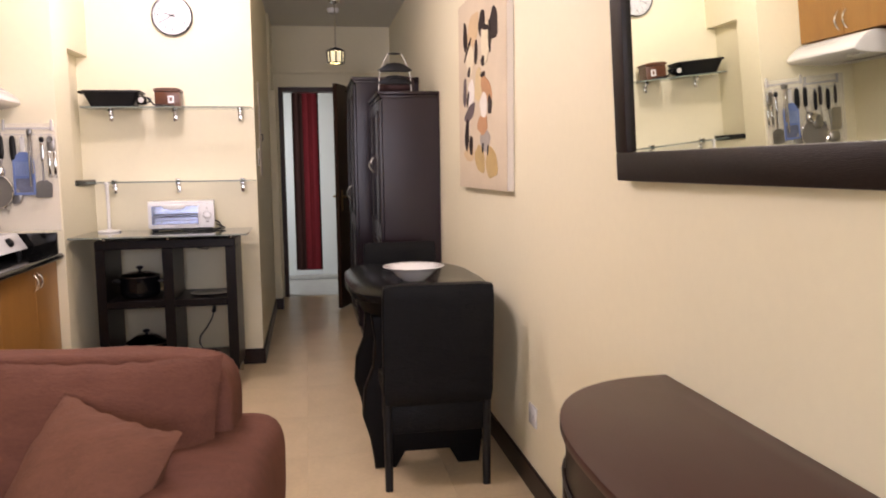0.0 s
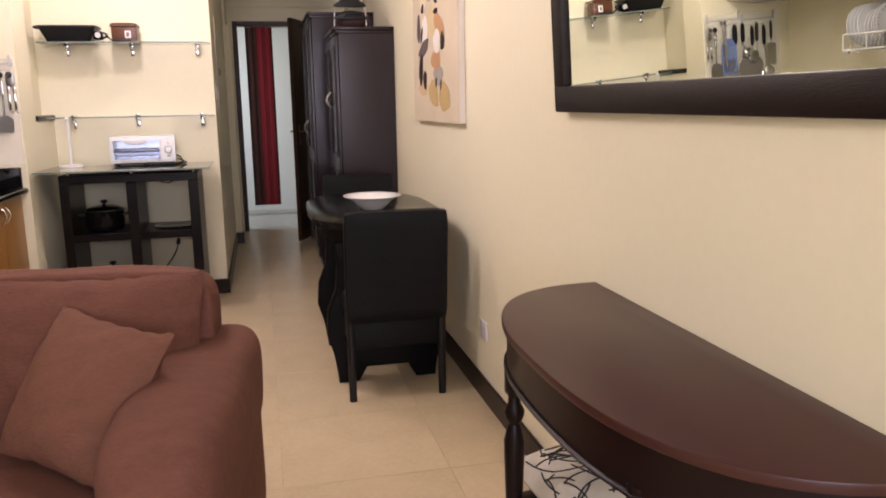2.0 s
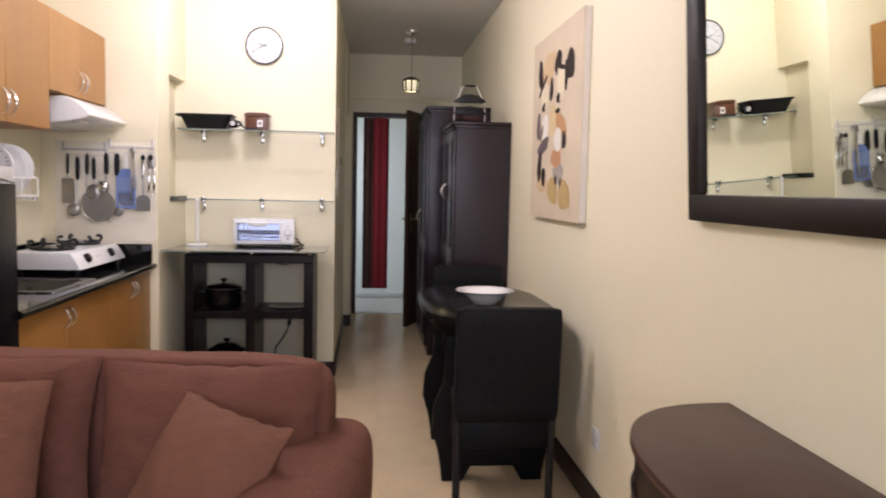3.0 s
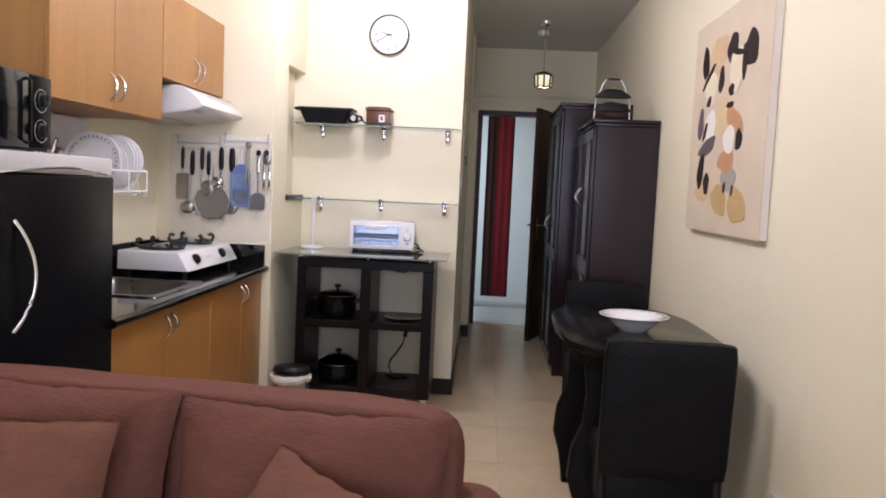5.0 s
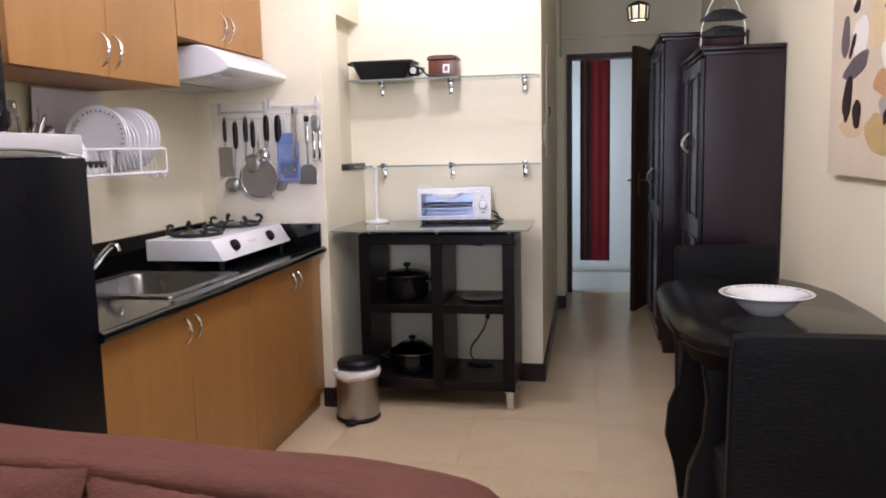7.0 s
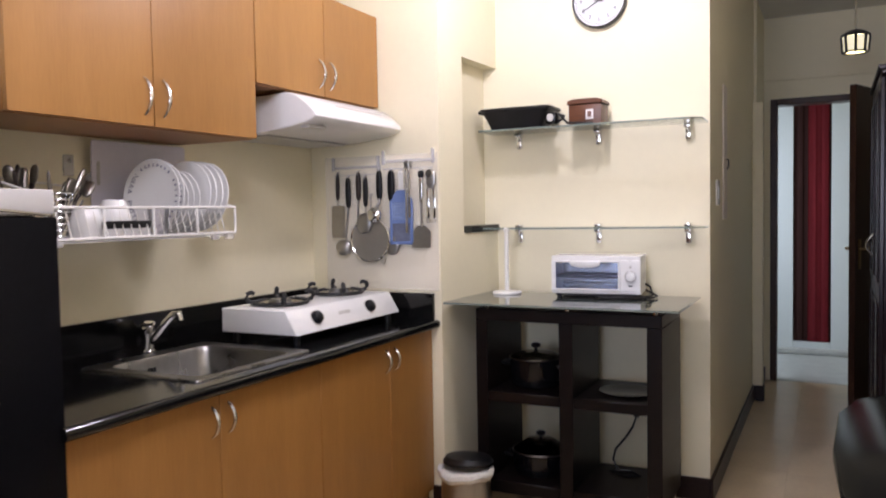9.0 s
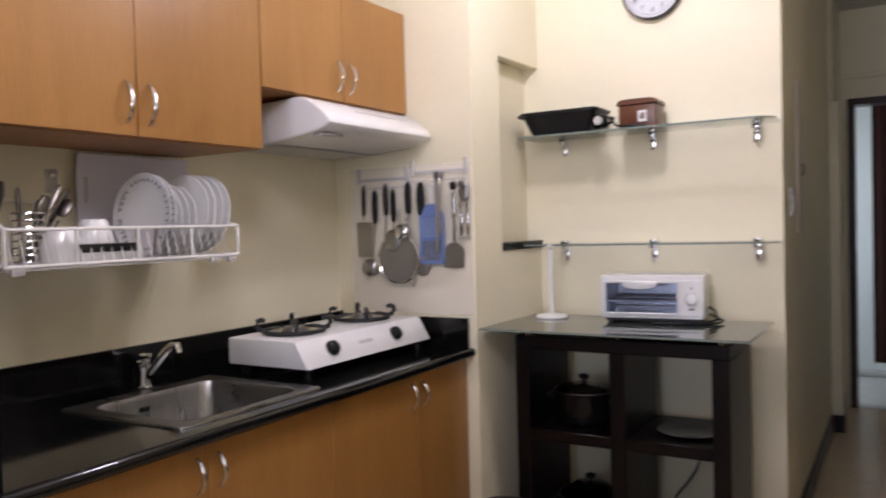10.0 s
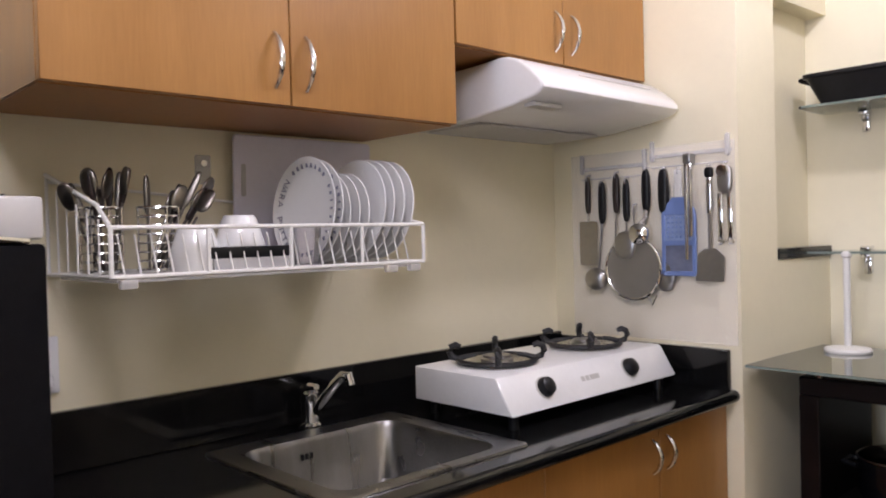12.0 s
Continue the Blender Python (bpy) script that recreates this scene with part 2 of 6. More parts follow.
def bm_frame(x0, x1, y0, y1, hx0, hx1, hy0, hy1, z0, z1):
    """A flat slab with a rectangular hole through it."""
    bm = bmesh.new()
    outer, inner = ((x0, y0), (x1, y0), (x1, y1), (x0, y1)), ((hx0, hy0), (hx1, hy0), (hx1, hy1), (hx0, hy1))
    vs = [[bm.verts.new((x, y, z)) for x, y in lp] for lp in (outer, inner) for z in (z0, z1)]
    ol, oh, il, ih = vs
    for i in range(4):
        j = (i + 1) % 4
        bm.faces.new((oh[i], oh[j], ih[j], ih[i]))
        bm.faces.new((ol[i], ol[j], il[j], il[i]))
        bm.faces.new((ol[i], ol[j], oh[j], oh[i]))
        bm.faces.new((il[i], il[j], ih[j], ih[i]))
    return bm


def bm_cyl(p0, p1, r0, r1=None, n=20, caps=True):
    p0, p1 = Vector(p0), Vector(p1)
    d = p1 - p0
    bm = bmesh.new()
    m = Matrix.Translation((p0 + p1) / 2) @ d.to_track_quat("Z", "Y").to_matrix().to_4x4()
    bmesh.ops.create_cone(bm, cap_ends=caps, segments=n, radius1=r0, radius2=r0 if r1 is None else r1, depth=d.length, matrix=m)
    return bm


def bm_lathe(profile, n=28, m=None):
    """Profile of (radius, height) turned about z."""
    bm = bmesh.new()
    rings = []
    for r, z in profile:
        rings.append([bm.verts.new((max(r, 1e-4) * math.cos(2 * math.pi * i / n), max(r, 1e-4) * math.sin(2 * math.pi * i / n), z)) for i in range(n)])
    for a, b in zip(rings, rings[1:]):
        for i in range(n):
            bm.faces.new((a[i], a[(i + 1) % n], b[(i + 1) % n], b[i]))
    for ring in (rings[0], rings[-1]):
        bm.faces.new(ring)
    if m is not None:
        bm.transform(m)
    return bm


def bm_tube(points, r, n=8, closed=False):
    pts = [Vector(p) for p in points]
    bm = bmesh.new()
    rings = []
    k = len(pts)
    up = Vector((0.31, 0.17, 0.93)).normalized()
    for i, p in enumerate(pts):
        a = pts[(i - 1) % k] if (i or closed) else p
        b = pts[(i + 1) % k] if (i < k - 1 or closed) else p
        d = (b - a).normalized()
        u = d.cross(up)
        if u.length < 0.05:
            u = d.cross(Vector((1, 0, 0)))
        u.normalize()
        v = d.cross(u).normalized()
        rr = r[i] if isinstance(r, (list, tuple)) else r
        rings.append([bm.verts.new(p + rr * (math.cos(2 * math.pi * j / n) * u + math.sin(2 * math.pi * j / n) * v)) for j in range(n)])
    pairs = list(zip(rings, rings[1:])) + ([(rings[-1], rings[0])] if closed else [])
    for a, b in pairs:
        for j in range(n):
            bm.faces.new((a[j], a[(j + 1) % n], b[(j + 1) % n], b[j]))
    if not closed:
        bm.faces.new(rings[0])
        bm.faces.new(rings[-1])
    return bm


def bm_prism(poly, lo, hi, axis="z", bevel=0.0, seg=2):
    """A flat outline pushed along an axis: z (x, y), y (x, z) or x (y, z)."""
    put = {"z": lambda a, b, c: (a, b, c), "y": lambda a, b, c: (a, c, b), "x": lambda a, b, c: (c, a, b)}[axis]
    bm = bmesh.new()
    lower = [bm.verts.new(put(a, b, lo)) for a, b in poly]
    upper = [bm.verts.new(put(a, b, hi)) for a, b in poly]
    n = len(poly)
    caps = [bm.faces.new(lower), bm.faces.new(upper)]
    for i in range(n):
        bm.faces.new((lower[i], lower[(i + 1) % n], upper[(i + 1) % n], upper[i]))
    bmesh.ops.recalc_face_normals(bm, faces=bm.faces[:])
    if bevel:
        edges = [e for f in caps for e in f.edges]
        bmesh.ops.bevel(bm, geom=edges, offset=bevel, segments=seg, profile=0.5, affect="EDGES")
    return bm


def bm_soft(sx, sy, sz, e=4.0, cuts=14, rough=0.0, seed=0.0, m=None):
    """A stuffed block: a cube pulled onto a rounded shape, with soft unevenness."""
    bm = bmesh.new()
    bmesh.ops.create_cube(bm, size=2)
    bmesh.ops.subdivide_edges(bm, edges=bm.edges[:], cuts=cuts, use_grid_fill=True)
    for v in bm.verts:
        c = v.co
        k = (abs(c.x) ** e + abs(c.y) ** e + abs(c.z) ** e) ** (1 / e)
        c = c / k
        w = Vector((c.x * sx / 2, c.y * sy / 2, c.z * sz / 2))
        if rough:
            w += c * rough * noise.noise(w * 4.5 + Vector((seed, seed * 0.7, 0)))
        v.co = w
    if m is not None:
        bm.transform(m)
    return bm


def bm_pillow(w, h, d, m=None, n=18, seed=0.0, edge=0.5):
    """A square throw pillow in the x-z plane with pinched corners and a seam."""
    bm = bmesh.new()
    sides = []
    for s in (1, -1):
        grid = []
        for i in range(n + 1):
            row = []
            for j in range(n + 1):
                u, v = 2 * i / n - 1, 2 * j / n - 1
                t = max(0, (1 - abs(u) ** 2.6) * (1 - abs(v) ** 2.6)) ** edge
                pull = 1 - 0.07 * (1 - u * u) * abs(v) ** 3
                pull2 = 1 - 0.07 * (1 - v * v) * abs(u) ** 3
                p = Vector((u * w / 2 * pull2, s * d / 2 * t, v * h / 2 * pull))
                p.y += 0.012 * t * noise.noise(p * 9 + Vector((seed, s, 0)))
                if edge > 0.5:
                    k = (1 - t) * 0.007
                    q = Vector((u * w * 13, v * h * 13, seed))
                    p.z += k * noise.noise(q) * abs(v)
                    p.y += k * 1.6 * noise.noise(q * 1.7) * min(1, 4 * t)
                row.append(bm.verts.new(p))
            grid.append(row)
        for i in range(n):
            for j in range(n):
                bm.faces.new((grid[i][j], grid[i + 1][j], grid[i + 1][j + 1], grid[i][j + 1]))
        sides.append(grid)
    bmesh.ops.remove_doubles(bm, verts=bm.verts[:], dist=0.0008)
    if m is not None:
        bm.transform(m)
    return bm


def joined(*bms):
    out = bmesh.new()
    for b in bms:
        me = bpy.data.meshes.new("tmp")
        b.to_mesh(me)
        b.free()
        out.from_mesh(me)
        bpy.data.meshes.remove(me)
    return out


def mesh_of(name, bm, mat, angle=38):
    bmesh.ops.recalc_face_normals(bm, faces=bm.faces[:])
    me = bpy.data.meshes.new(name)
    bm.to_mesh(me)
    bm.free()
    me.materials.append(mat)
    for p in me.polygons:
        p.use_smooth = True
    me.set_sharp_from_angle(angle=radians(angle))
    return me


def thing(name, label, category, x, y, z, turn=0, group="", kind=""):
    ob = new(name)
    ob.empty_display_size = 0.1
    ob.matrix_basis = pose(x, y, z, 0, 0, turn)
    ROOTS[ob] = ob.matrix_basis.copy()
    return tagged(ob, label, category, group, kind)


def part(name, bm, mat, parent, label="", world=False):
    """One mesh under a thing, in the thing's own axes, or in the world's."""
    if world:
        root = parent
        while root.parent:
            root = root.parent
        bm.transform(ROOTS[root].inverted())
    ob = new(name, mesh_of(name, bm, mat))
    ob.parent = parent
    if label:
        tagged(ob, label)
    return ob


def structure(name, bm, mat, label, category):
    ob = new(name, mesh_of(name, bm, mat))
    return tagged(ob, label, category, "", "structure")


def arc(cx, cy, r, a0, a1, n):
    return [(cx + r * math.cos(radians(a0 + (a1 - a0) * i / n)), cy + r * math.sin(radians(a0 + (a1 - a0) * i / n))) for i in range(n + 1)]


def ring(c, r, n=24, axis="z", squash=1.0):
    out = []
    for i in range(n):
        a, b = r * math.cos(2 * math.pi * i / n), r * squash * math.sin(2 * math.pi * i / n)
        out.append({"z": (c[0] + a, c[1] + b, c[2]), "y": (c[0] + a, c[1], c[2] + b), "x": (c[0], c[1] + a, c[2] + b)}[axis])
    return out


# ---------------- structure ----------------
CEILING = 2.76
LEFT, RIGHT, BACK, FAR = -1.965, 1.00, -0.95, 9.85
END, CLOCK = 6.48, 7.05          # kitchen end wall, shelf wall
PIER, CORR = -1.275, -0.208        # end of the pier, left wall of the passage

structure("wall_east", bm_box(RIGHT, RIGHT + 0.15, BACK - 0.15, 11.35, 0, CEILING), CREAM, "cream painted plaster wall", "wall")
structure("wall_west", bm_box(LEFT - 0.15, LEFT, BACK - 0.15, END, 0, CEILING), CREAM, "cream painted plaster wall behind the kitchen counter", "wall")
bm = joined(
    bm_box(-1.75, -1.0, BACK - 0.15, BACK, 0, CEILING), bm_box(1.0, 1.15, BACK - 0.15, BACK, 0, CEILING),
    bm_box(-1.965, -1.75, BACK - 0.15, BACK, 0, CEILING),
    bm_box(-1.0, 1.0, BACK - 0.15, BACK, 0, 0.8), bm_box(-1.0, 1.0, BACK - 0.15, BACK, 2.3, CEILING))
structure("wall_south", bm, CREAM, "cream painted wall with a wide window opening", "wall")
# pier with the utensils, its right side cut by a niche
NICHE = (6.68, CLOCK, 1.24, 2.055, -1.305)
side = [(-1.60, END), (PIER, END), (-1.252, NICHE[0])]
bm = joined(
    bm_box(LEFT - 0.15, -1.60, END, CLOCK + 0.12, 0, CEILING),
    bm_prism(side + [(-1.305, NICHE[0]), (-1.305, CLOCK), (-1.60, CLOCK)], NICHE[2], NICHE[3], "z"),
    bm_prism(side + [(-1.235, CLOCK), (-1.60, CLOCK)], NICHE[3], CEILING, "z"),
    bm_prism(side + [(-1.235, CLOCK), (-1.60, CLOCK)], 0, NICHE[2], "z"))
structure("niche_sill", bm_prism([(-1.246, NICHE[0] + 0.003), (-1.304, NICHE[0] + 0.003), (-1.304, CLOCK - 0.001), (-1.228, CLOCK - 0.001)], NICHE[2] + 0.001, NICHE[2] + 0.034, "z"), GRANITE, "dark granite sill in the niche", "sill")
structure("wall_pier", bm, CREAM, "cream painted pier with a small open niche in its side", "wall")
structure("wall_shelf", bm_box(-1.60, CORR, CLOCK, CLOCK + 0.12, 0, CEILING), CREAM, "cream painted wall that carries glass shelves", "wall")
structure("wall_passage", bm_box(CORR - 0.12, CORR, CLOCK + 0.12, 9.2, 0, CEILING), CREAM, "cream painted side wall of the passage", "wall")
structure("wall_passage_end", bm_box(CORR - 0.12, CORR + 0.02, 9.2, FAR, 0, CEILING), CREAM, "cream painted wall beside the far door", "wall")
# far wall with the door opening
DX0, DX1, DH = -0.142, 0.80, 2.15
bm = joined(
    bm_box(CORR - 0.12, DX0, FAR, FAR + 0.14, 0, CEILING), bm_box(DX1, RIGHT, FAR, FAR + 0.14, 0, CEILING),
    bm_box(DX0, DX1, FAR, FAR + 0.14, DH, CEILING))
structure("wall_north", bm, CREAM, "cream painted wall above and beside a doorway", "wall")
structure("trim", bm_box(CORR + 0.02, RIGHT, FAR - 0.022, FAR, 2.285, 2.315, 0.004), CREAM, "cream ledge moulding above the doorway", "moulding")
structure("ceiling", bm_box(LEFT - 0.15, RIGHT + 0.15, BACK - 0.15, 11.35, CEILING, CEILING + 0.12), CEIL, "plain white painted ceiling", "ceiling")
structure("cornice", bm_box(LEFT, LEFT + 0.03, 3.0, END, 2.455, 2.525, 0.006), CREAM, "cream moulding along the wall above the cabinets", "moulding")

# skirting boards
SK = 0.105
for nm, b in (
    ("baseboard_east", (RIGHT - 0.014, RIGHT, BACK, FAR, 0, SK)),
    ("baseboard_shelf", (-1.235, CORR, CLOCK - 0.014, CLOCK, 0, SK)),
    ("baseboard_passage", (CORR, CORR + 0.014, CLOCK - 0.014, 9.2, 0, SK)),
    ("baseboard_jog", (CORR + 0.014, -0.132, 9.108, 9.2, 0, SK)),
    ("baseboard_passage_end", (CORR + 0.02, CORR + 0.034, 9.2, FAR - 0.012, 0, SK)),
    ("baseboard_pier", (PIER, PIER + 0.024, END - 0.014, END + 0.12, 0, SK)),
    ("baseboard_pier_front", (-1.33, PIER, END - 0.014, END, 0, SK)),
):
    structure(nm, bm_box(*b, 0.003, 1), SKIRT, "dark brown skirting board", "skirting")

# next room, seen through the doorway
structure("wall_next_end", bm_box(-1.2, RIGHT, 11.2, 11.35, 0, CEILING), PALE, "pale blue-white wall of the next room", "wall")
# the window opening here is unseen, added as a source for the cool light
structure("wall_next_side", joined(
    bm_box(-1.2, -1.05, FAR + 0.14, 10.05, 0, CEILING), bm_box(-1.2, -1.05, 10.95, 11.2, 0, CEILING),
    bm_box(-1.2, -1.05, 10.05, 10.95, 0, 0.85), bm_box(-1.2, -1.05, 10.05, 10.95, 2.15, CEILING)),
    PALE, "pale wall of the next room with an added, unseen window opening", "wall")
structure("wall_next_south", bm_box(-1.2, CORR - 0.12, FAR, FAR + 0.14, 0, CEILING), PALE, "pale wall of the next room", "wall")
structure("ground", bm_box(-60, 60, -60, 60, -0.35, -0.25), GROUT, "plain ground outside", "ground")


def window_unit(name, x0, x1, z0, z1, y, label):
    w = thing(name, label, "window", (x0 + x1) / 2, y, z0, kind="structure")
    mid = (x0 + x1) / 2
    for a, b in ((x0, x0 + 0.05), (x1 - 0.05, x1), (mid - 0.03, mid + 0.03)):
        part("window_frame", bm_box(a, b, y - 0.03, y + 0.03, z0, z1, 0.004, 1), WHITE, w, world=True)
    for a, b in ((z0, z0 + 0.05), (z1 - 0.05, z1)):
        part("window_frame", bm_box(x0 + 0.05, x1 - 0.05, y - 0.03, y + 0.03, a, b, 0.004, 1), WHITE, w, world=True)
    for a, b in ((x0 + 0.05, mid - 0.03), (mid + 0.03, x1 - 0.05)):
        p = part("pane", bm_box(a, b, y - 0.003, y + 0.003, z0 + 0.05, z1 - 0.05), CLEAR_GLASS, w, world=True)
        p.visible_shadow = False


window_unit("window_1", -1.0, 1.0, 0.8, 2.3, BACK - 0.08, "wide white framed window with clear panes")

# doorway: dark frame and open door
door = thing("door_1", "dark brown wooden door standing open into the passage", "door", 0.745, 9.835, 0, kind="structure")
part("door_frame", bm_box(DX0, DX0 + 0.045, FAR - 0.012, FAR + 0.15, 0, DH, 0.004, 1), DOOR_WOOD, door, world=True)
part("door_frame", bm_box(DX1 - 0.045, DX1, FAR - 0.012, FAR + 0.15, 0, DH, 0.004, 1), DOOR_WOOD, door, world=True)
part("door_frame", bm_box(DX0 + 0.045, DX1 - 0.045, FAR - 0.012, FAR + 0.15, DH - 0.045, DH, 0.004, 1), DOOR_WOOD, door, world=True)
HX, HY, FX, FY = 0.735, 9.82, 0.395, 8.98
turn = math.degrees(math.atan2(FY - HY, FX - HX))
leaf_m = pose(HX, HY, 0, 0, 0, turn)
L = math.hypot(FX - HX, FY - HY)
b = bm_box(0, L, -0.02, 0.02, 0.012, DH - 0.05, 0.004, 1)
b.transform(leaf_m)
leaf = part("door_leaf", b, DOOR_WOOD, door, world=True)
for s in (1, -1):
    b = bm_box(L - 0.085, L - 0.045, s * 0.02 if s > 0 else -0.026, 0.026 if s > 0 else -0.02, 0.93, 1.12, 0.003, 1)
    b.transform(leaf_m)
    part("lock_plate", b, BRASS, leaf, "aged brass lock plate", world=True)
    b = bm_tube([(L - 0.065, s * 0.02, 1.06), (L - 0.065, s * 0.06, 1.06), (L - 0.08, s * 0.066, 1.06), (L - 0.18, s * 0.062, 1.062)], 0.009)
    b.transform(leaf_m)
    part("door_handle", b, BRASS, leaf, "aged brass lever handle", world=True)

# far window wall behind the doorway: frame, curtains
far = thing("window_2", "pale framed tall window hung with a red and brown curtain", "window", 0.15, 11.18, 0, kind="structure")
for a, b, c, d in ((-0.30, -0.035, 0.0, 2.5), (0.275, 0.95, 0.0, 2.5)):
    part("window_frame", bm_box(a, b, 11.15, 11.198, c + 0.02, d, 0.004, 1), PALE, far, world=True)
part("window_frame", bm_box(-0.035, 0.275, 11.15, 11.198, 0.02, 0.105, 0.004, 1), PALE, far, world=True)
part("window_frame", bm_box(-0.035, 0.275, 11.15, 11.198, 2.42, 2.5, 0.004, 1), PALE, far, world=True)
part("sill_step", bm_box(-0.9, 0.98, 11.05, 11.148, 0.004, 0.05, 0.006), PALE_TILE, far, world=True)


def curtain(x0, x1, y, z0, z1, folds, amp):
    n = 60
    front = [(x0 + (x1 - x0) * i / n, y + amp * math.sin(folds * 2 * math.pi * i / n + 0.6 * math.sin(i * 0.3))) for i in range(n + 1)]
    poly = front + [(px, py + 0.004) for px, py in reversed(front)]
    return bm_prism(poly, z0, z1, "z")


part("curtain", curtain(-0.035, 0.085, 11.165, 0.11, 2.42, 1.5, 0.007), DARK_CURTAIN, far, "dark brown hanging curtain", world=True)
part("curtain", curtain(0.085, 0.255, 11.16, 0.11, 2.42, 2.0, 0.005), RED, far, "deep red hanging curtain", world=True)
part("curtain", curtain(0.255, 0.275, 11.165, 0.11, 2.42, 0.5, 0.004), DARK_CURTAIN, far, "dark brown hanging curtain", world=True)

# passage: casing, switch, narrow framed panel, smoke detector
structure("door_casing", bm_box(CORR, -0.14, 9.12, 9.199, SK, 2.05, 0.004, 1), CREAM, "cream painted door casing in the passage", "casing")
sw = thing("light_switch", "white plastic light switch plate on the passage wall", "switch", CORR, 7.28, 1.36)
part("plate", bm_box(CORR, CORR + 0.008, 7.24, 7.32, 1.35, 1.47, 0.003), WHITE, sw, world=True)
part("rocker", bm_box(CORR + 0.008, CORR + 0.012, 7.26, 7.30, 1.38, 1.44, 0.002, 1), WHITE, sw, world=True)
fp = thing("wall_hook_panel", "narrow pale panel with a dark hook on the passage wall", "panel", CORR, 7.56, 1.3)
part("panel", bm_box(CORR, CORR + 0.008, 7.49, 7.63, 1.28, 1.95, 0.003, 1), CANVAS_EDGE, fp, world=True)
part("hook", bm_tube([(CORR + 0.008, 7.56, 1.58), (CORR + 0.02, 7.56, 1.58), (CORR + 0.022, 7.56, 1.55), (CORR + 0.014, 7.56, 1.53)], 0.004), BLACK, fp, world=True)
sd = thing("smoke_detector", "round white smoke detector on the ceiling", "detector", 0.40, 8.95, CEILING - 0.045)
part("housing", bm_lathe([(0.035, 0), (0.05, 0.008), (0.055, 0.03), (0.055, 0.045)]), WHITE, sd)

# ---------------- passage pendant ----------------
pend = thing("pendant_lamp", "small lit lantern pendant with dark frame and cream glass panes", "lamp", 0.398, 8.565, 2.219)
part("canopy", bm_lathe([(0.01, 0.50), (0.05, 0.52), (0.055, 0.541)]), NICKEL, pend)
part("rod", bm_cyl((0, 0, 0.135), (0, 0, 0.505), 0.005, n=8), NICKEL, pend)
part("cap", bm_lathe([(0.012, 0.14), (0.05, 0.128), (0.078, 0.112), (0.08, 0.10), (0.06, 0.10)], 8), IRON, pend)
part("bottom_ring", bm_tube(ring((0, 0, 0.008), 0.066, 8), 0.006, 6, True), IRON, pend)
for i in range(8):
    a0, a1 = 2 * math.pi * i / 8, 2 * math.pi * (i + 1) / 8
    p0, p1 = Vector((math.cos(a0), math.sin(a0), 0)), Vector((math.cos(a1), math.sin(a1), 0))
    part("bar", bm_tube([p0 * 0.066 + Vector((0, 0, 0.008)), p0 * 0.074 + Vector((0, 0, 0.1))], 0.008, 6), IRON, pend)
    bm = bmesh.new()
    c = [p0 * 0.06 + Vector((0, 0, 0.012)), p1 * 0.06 + Vector((0, 0, 0.012)), p1 * 0.068 + Vector((0, 0, 0.098)), p0 * 0.068 + Vector((0, 0, 0.098))]
    q = [v * 1.0 + Vector((v.x, v.y, 0)).normalized() * 0.004 for v in c]
    lo_v, hi_v = [bm.verts.new(v) for v in c], [bm.verts.new(v) for v in q]
    bm.faces.new(lo_v), bm.faces.new(hi_v)
    for j in range(4):
        bm.faces.new((lo_v[j], lo_v[(j + 1) % 4], hi_v[(j + 1) % 4], hi_v[j]))
    part("pane", bm, SHADE_GLASS, pend, "lit cream glass pane")

# ceiling lamps: placed to suit the shadows, their bodies unseen and made up
for lx, ly, lz in LAMPS:
    cl = thing("ceiling_lamp", "unseen lit ceiling lamp, its round white body and short stem made up", "lamp", lx, ly, lz, group="ceiling lamps")
    part("canopy", bm_lathe([(0.02, CEILING - lz - 0.03), (0.055, CEILING - lz - 0.02), (0.06, CEILING - lz)], 30), WHITE, cl)
    part("stem", bm_cyl((0, 0, 0.095), (0, 0, CEILING - lz - 0.02), 0.008, n=10), NICKEL, cl)
    part("shade", bm_lathe([(0.012, 0.105), (0.10, 0.10), (0.15, 0.085), (0.155, 0.078), (0.10, 0.092), (0.012, 0.096)], 36), WHITE, cl)
    bulb = part("bulb", bm_lathe([(0.012, 0.092), (0.03, 0.07), (0.038, 0.045), (0.03, 0.018), (0.004, 0.008)], 20), BULB, cl)
    bulb.visible_shadow = False

# ---------------- kitchen: lower cabinets, counter, sink, hob ----------------


def bow_handle(parent, x, y, z0, z1, out=0.03, r=0.0048, mat=None):
    """An upright bow pull on a door that faces +x."""
    pts = [(x, y, z0)] + [(x + out * math.sin(math.pi * i / 10) ** 0.7, y, z0 + (z1 - z0) * i / 10) for i in range(1, 10)] + [(x, y, z1)]
    return part("handle", bm_tube(pts, [r * (0.8 + 0.5 * math.sin(math.pi * i / 10)) for i in range(11)]), mat or NICKEL, parent, "satin metal bow handle", world=True)


FRONT = -1.325
COUNTER = 0.858
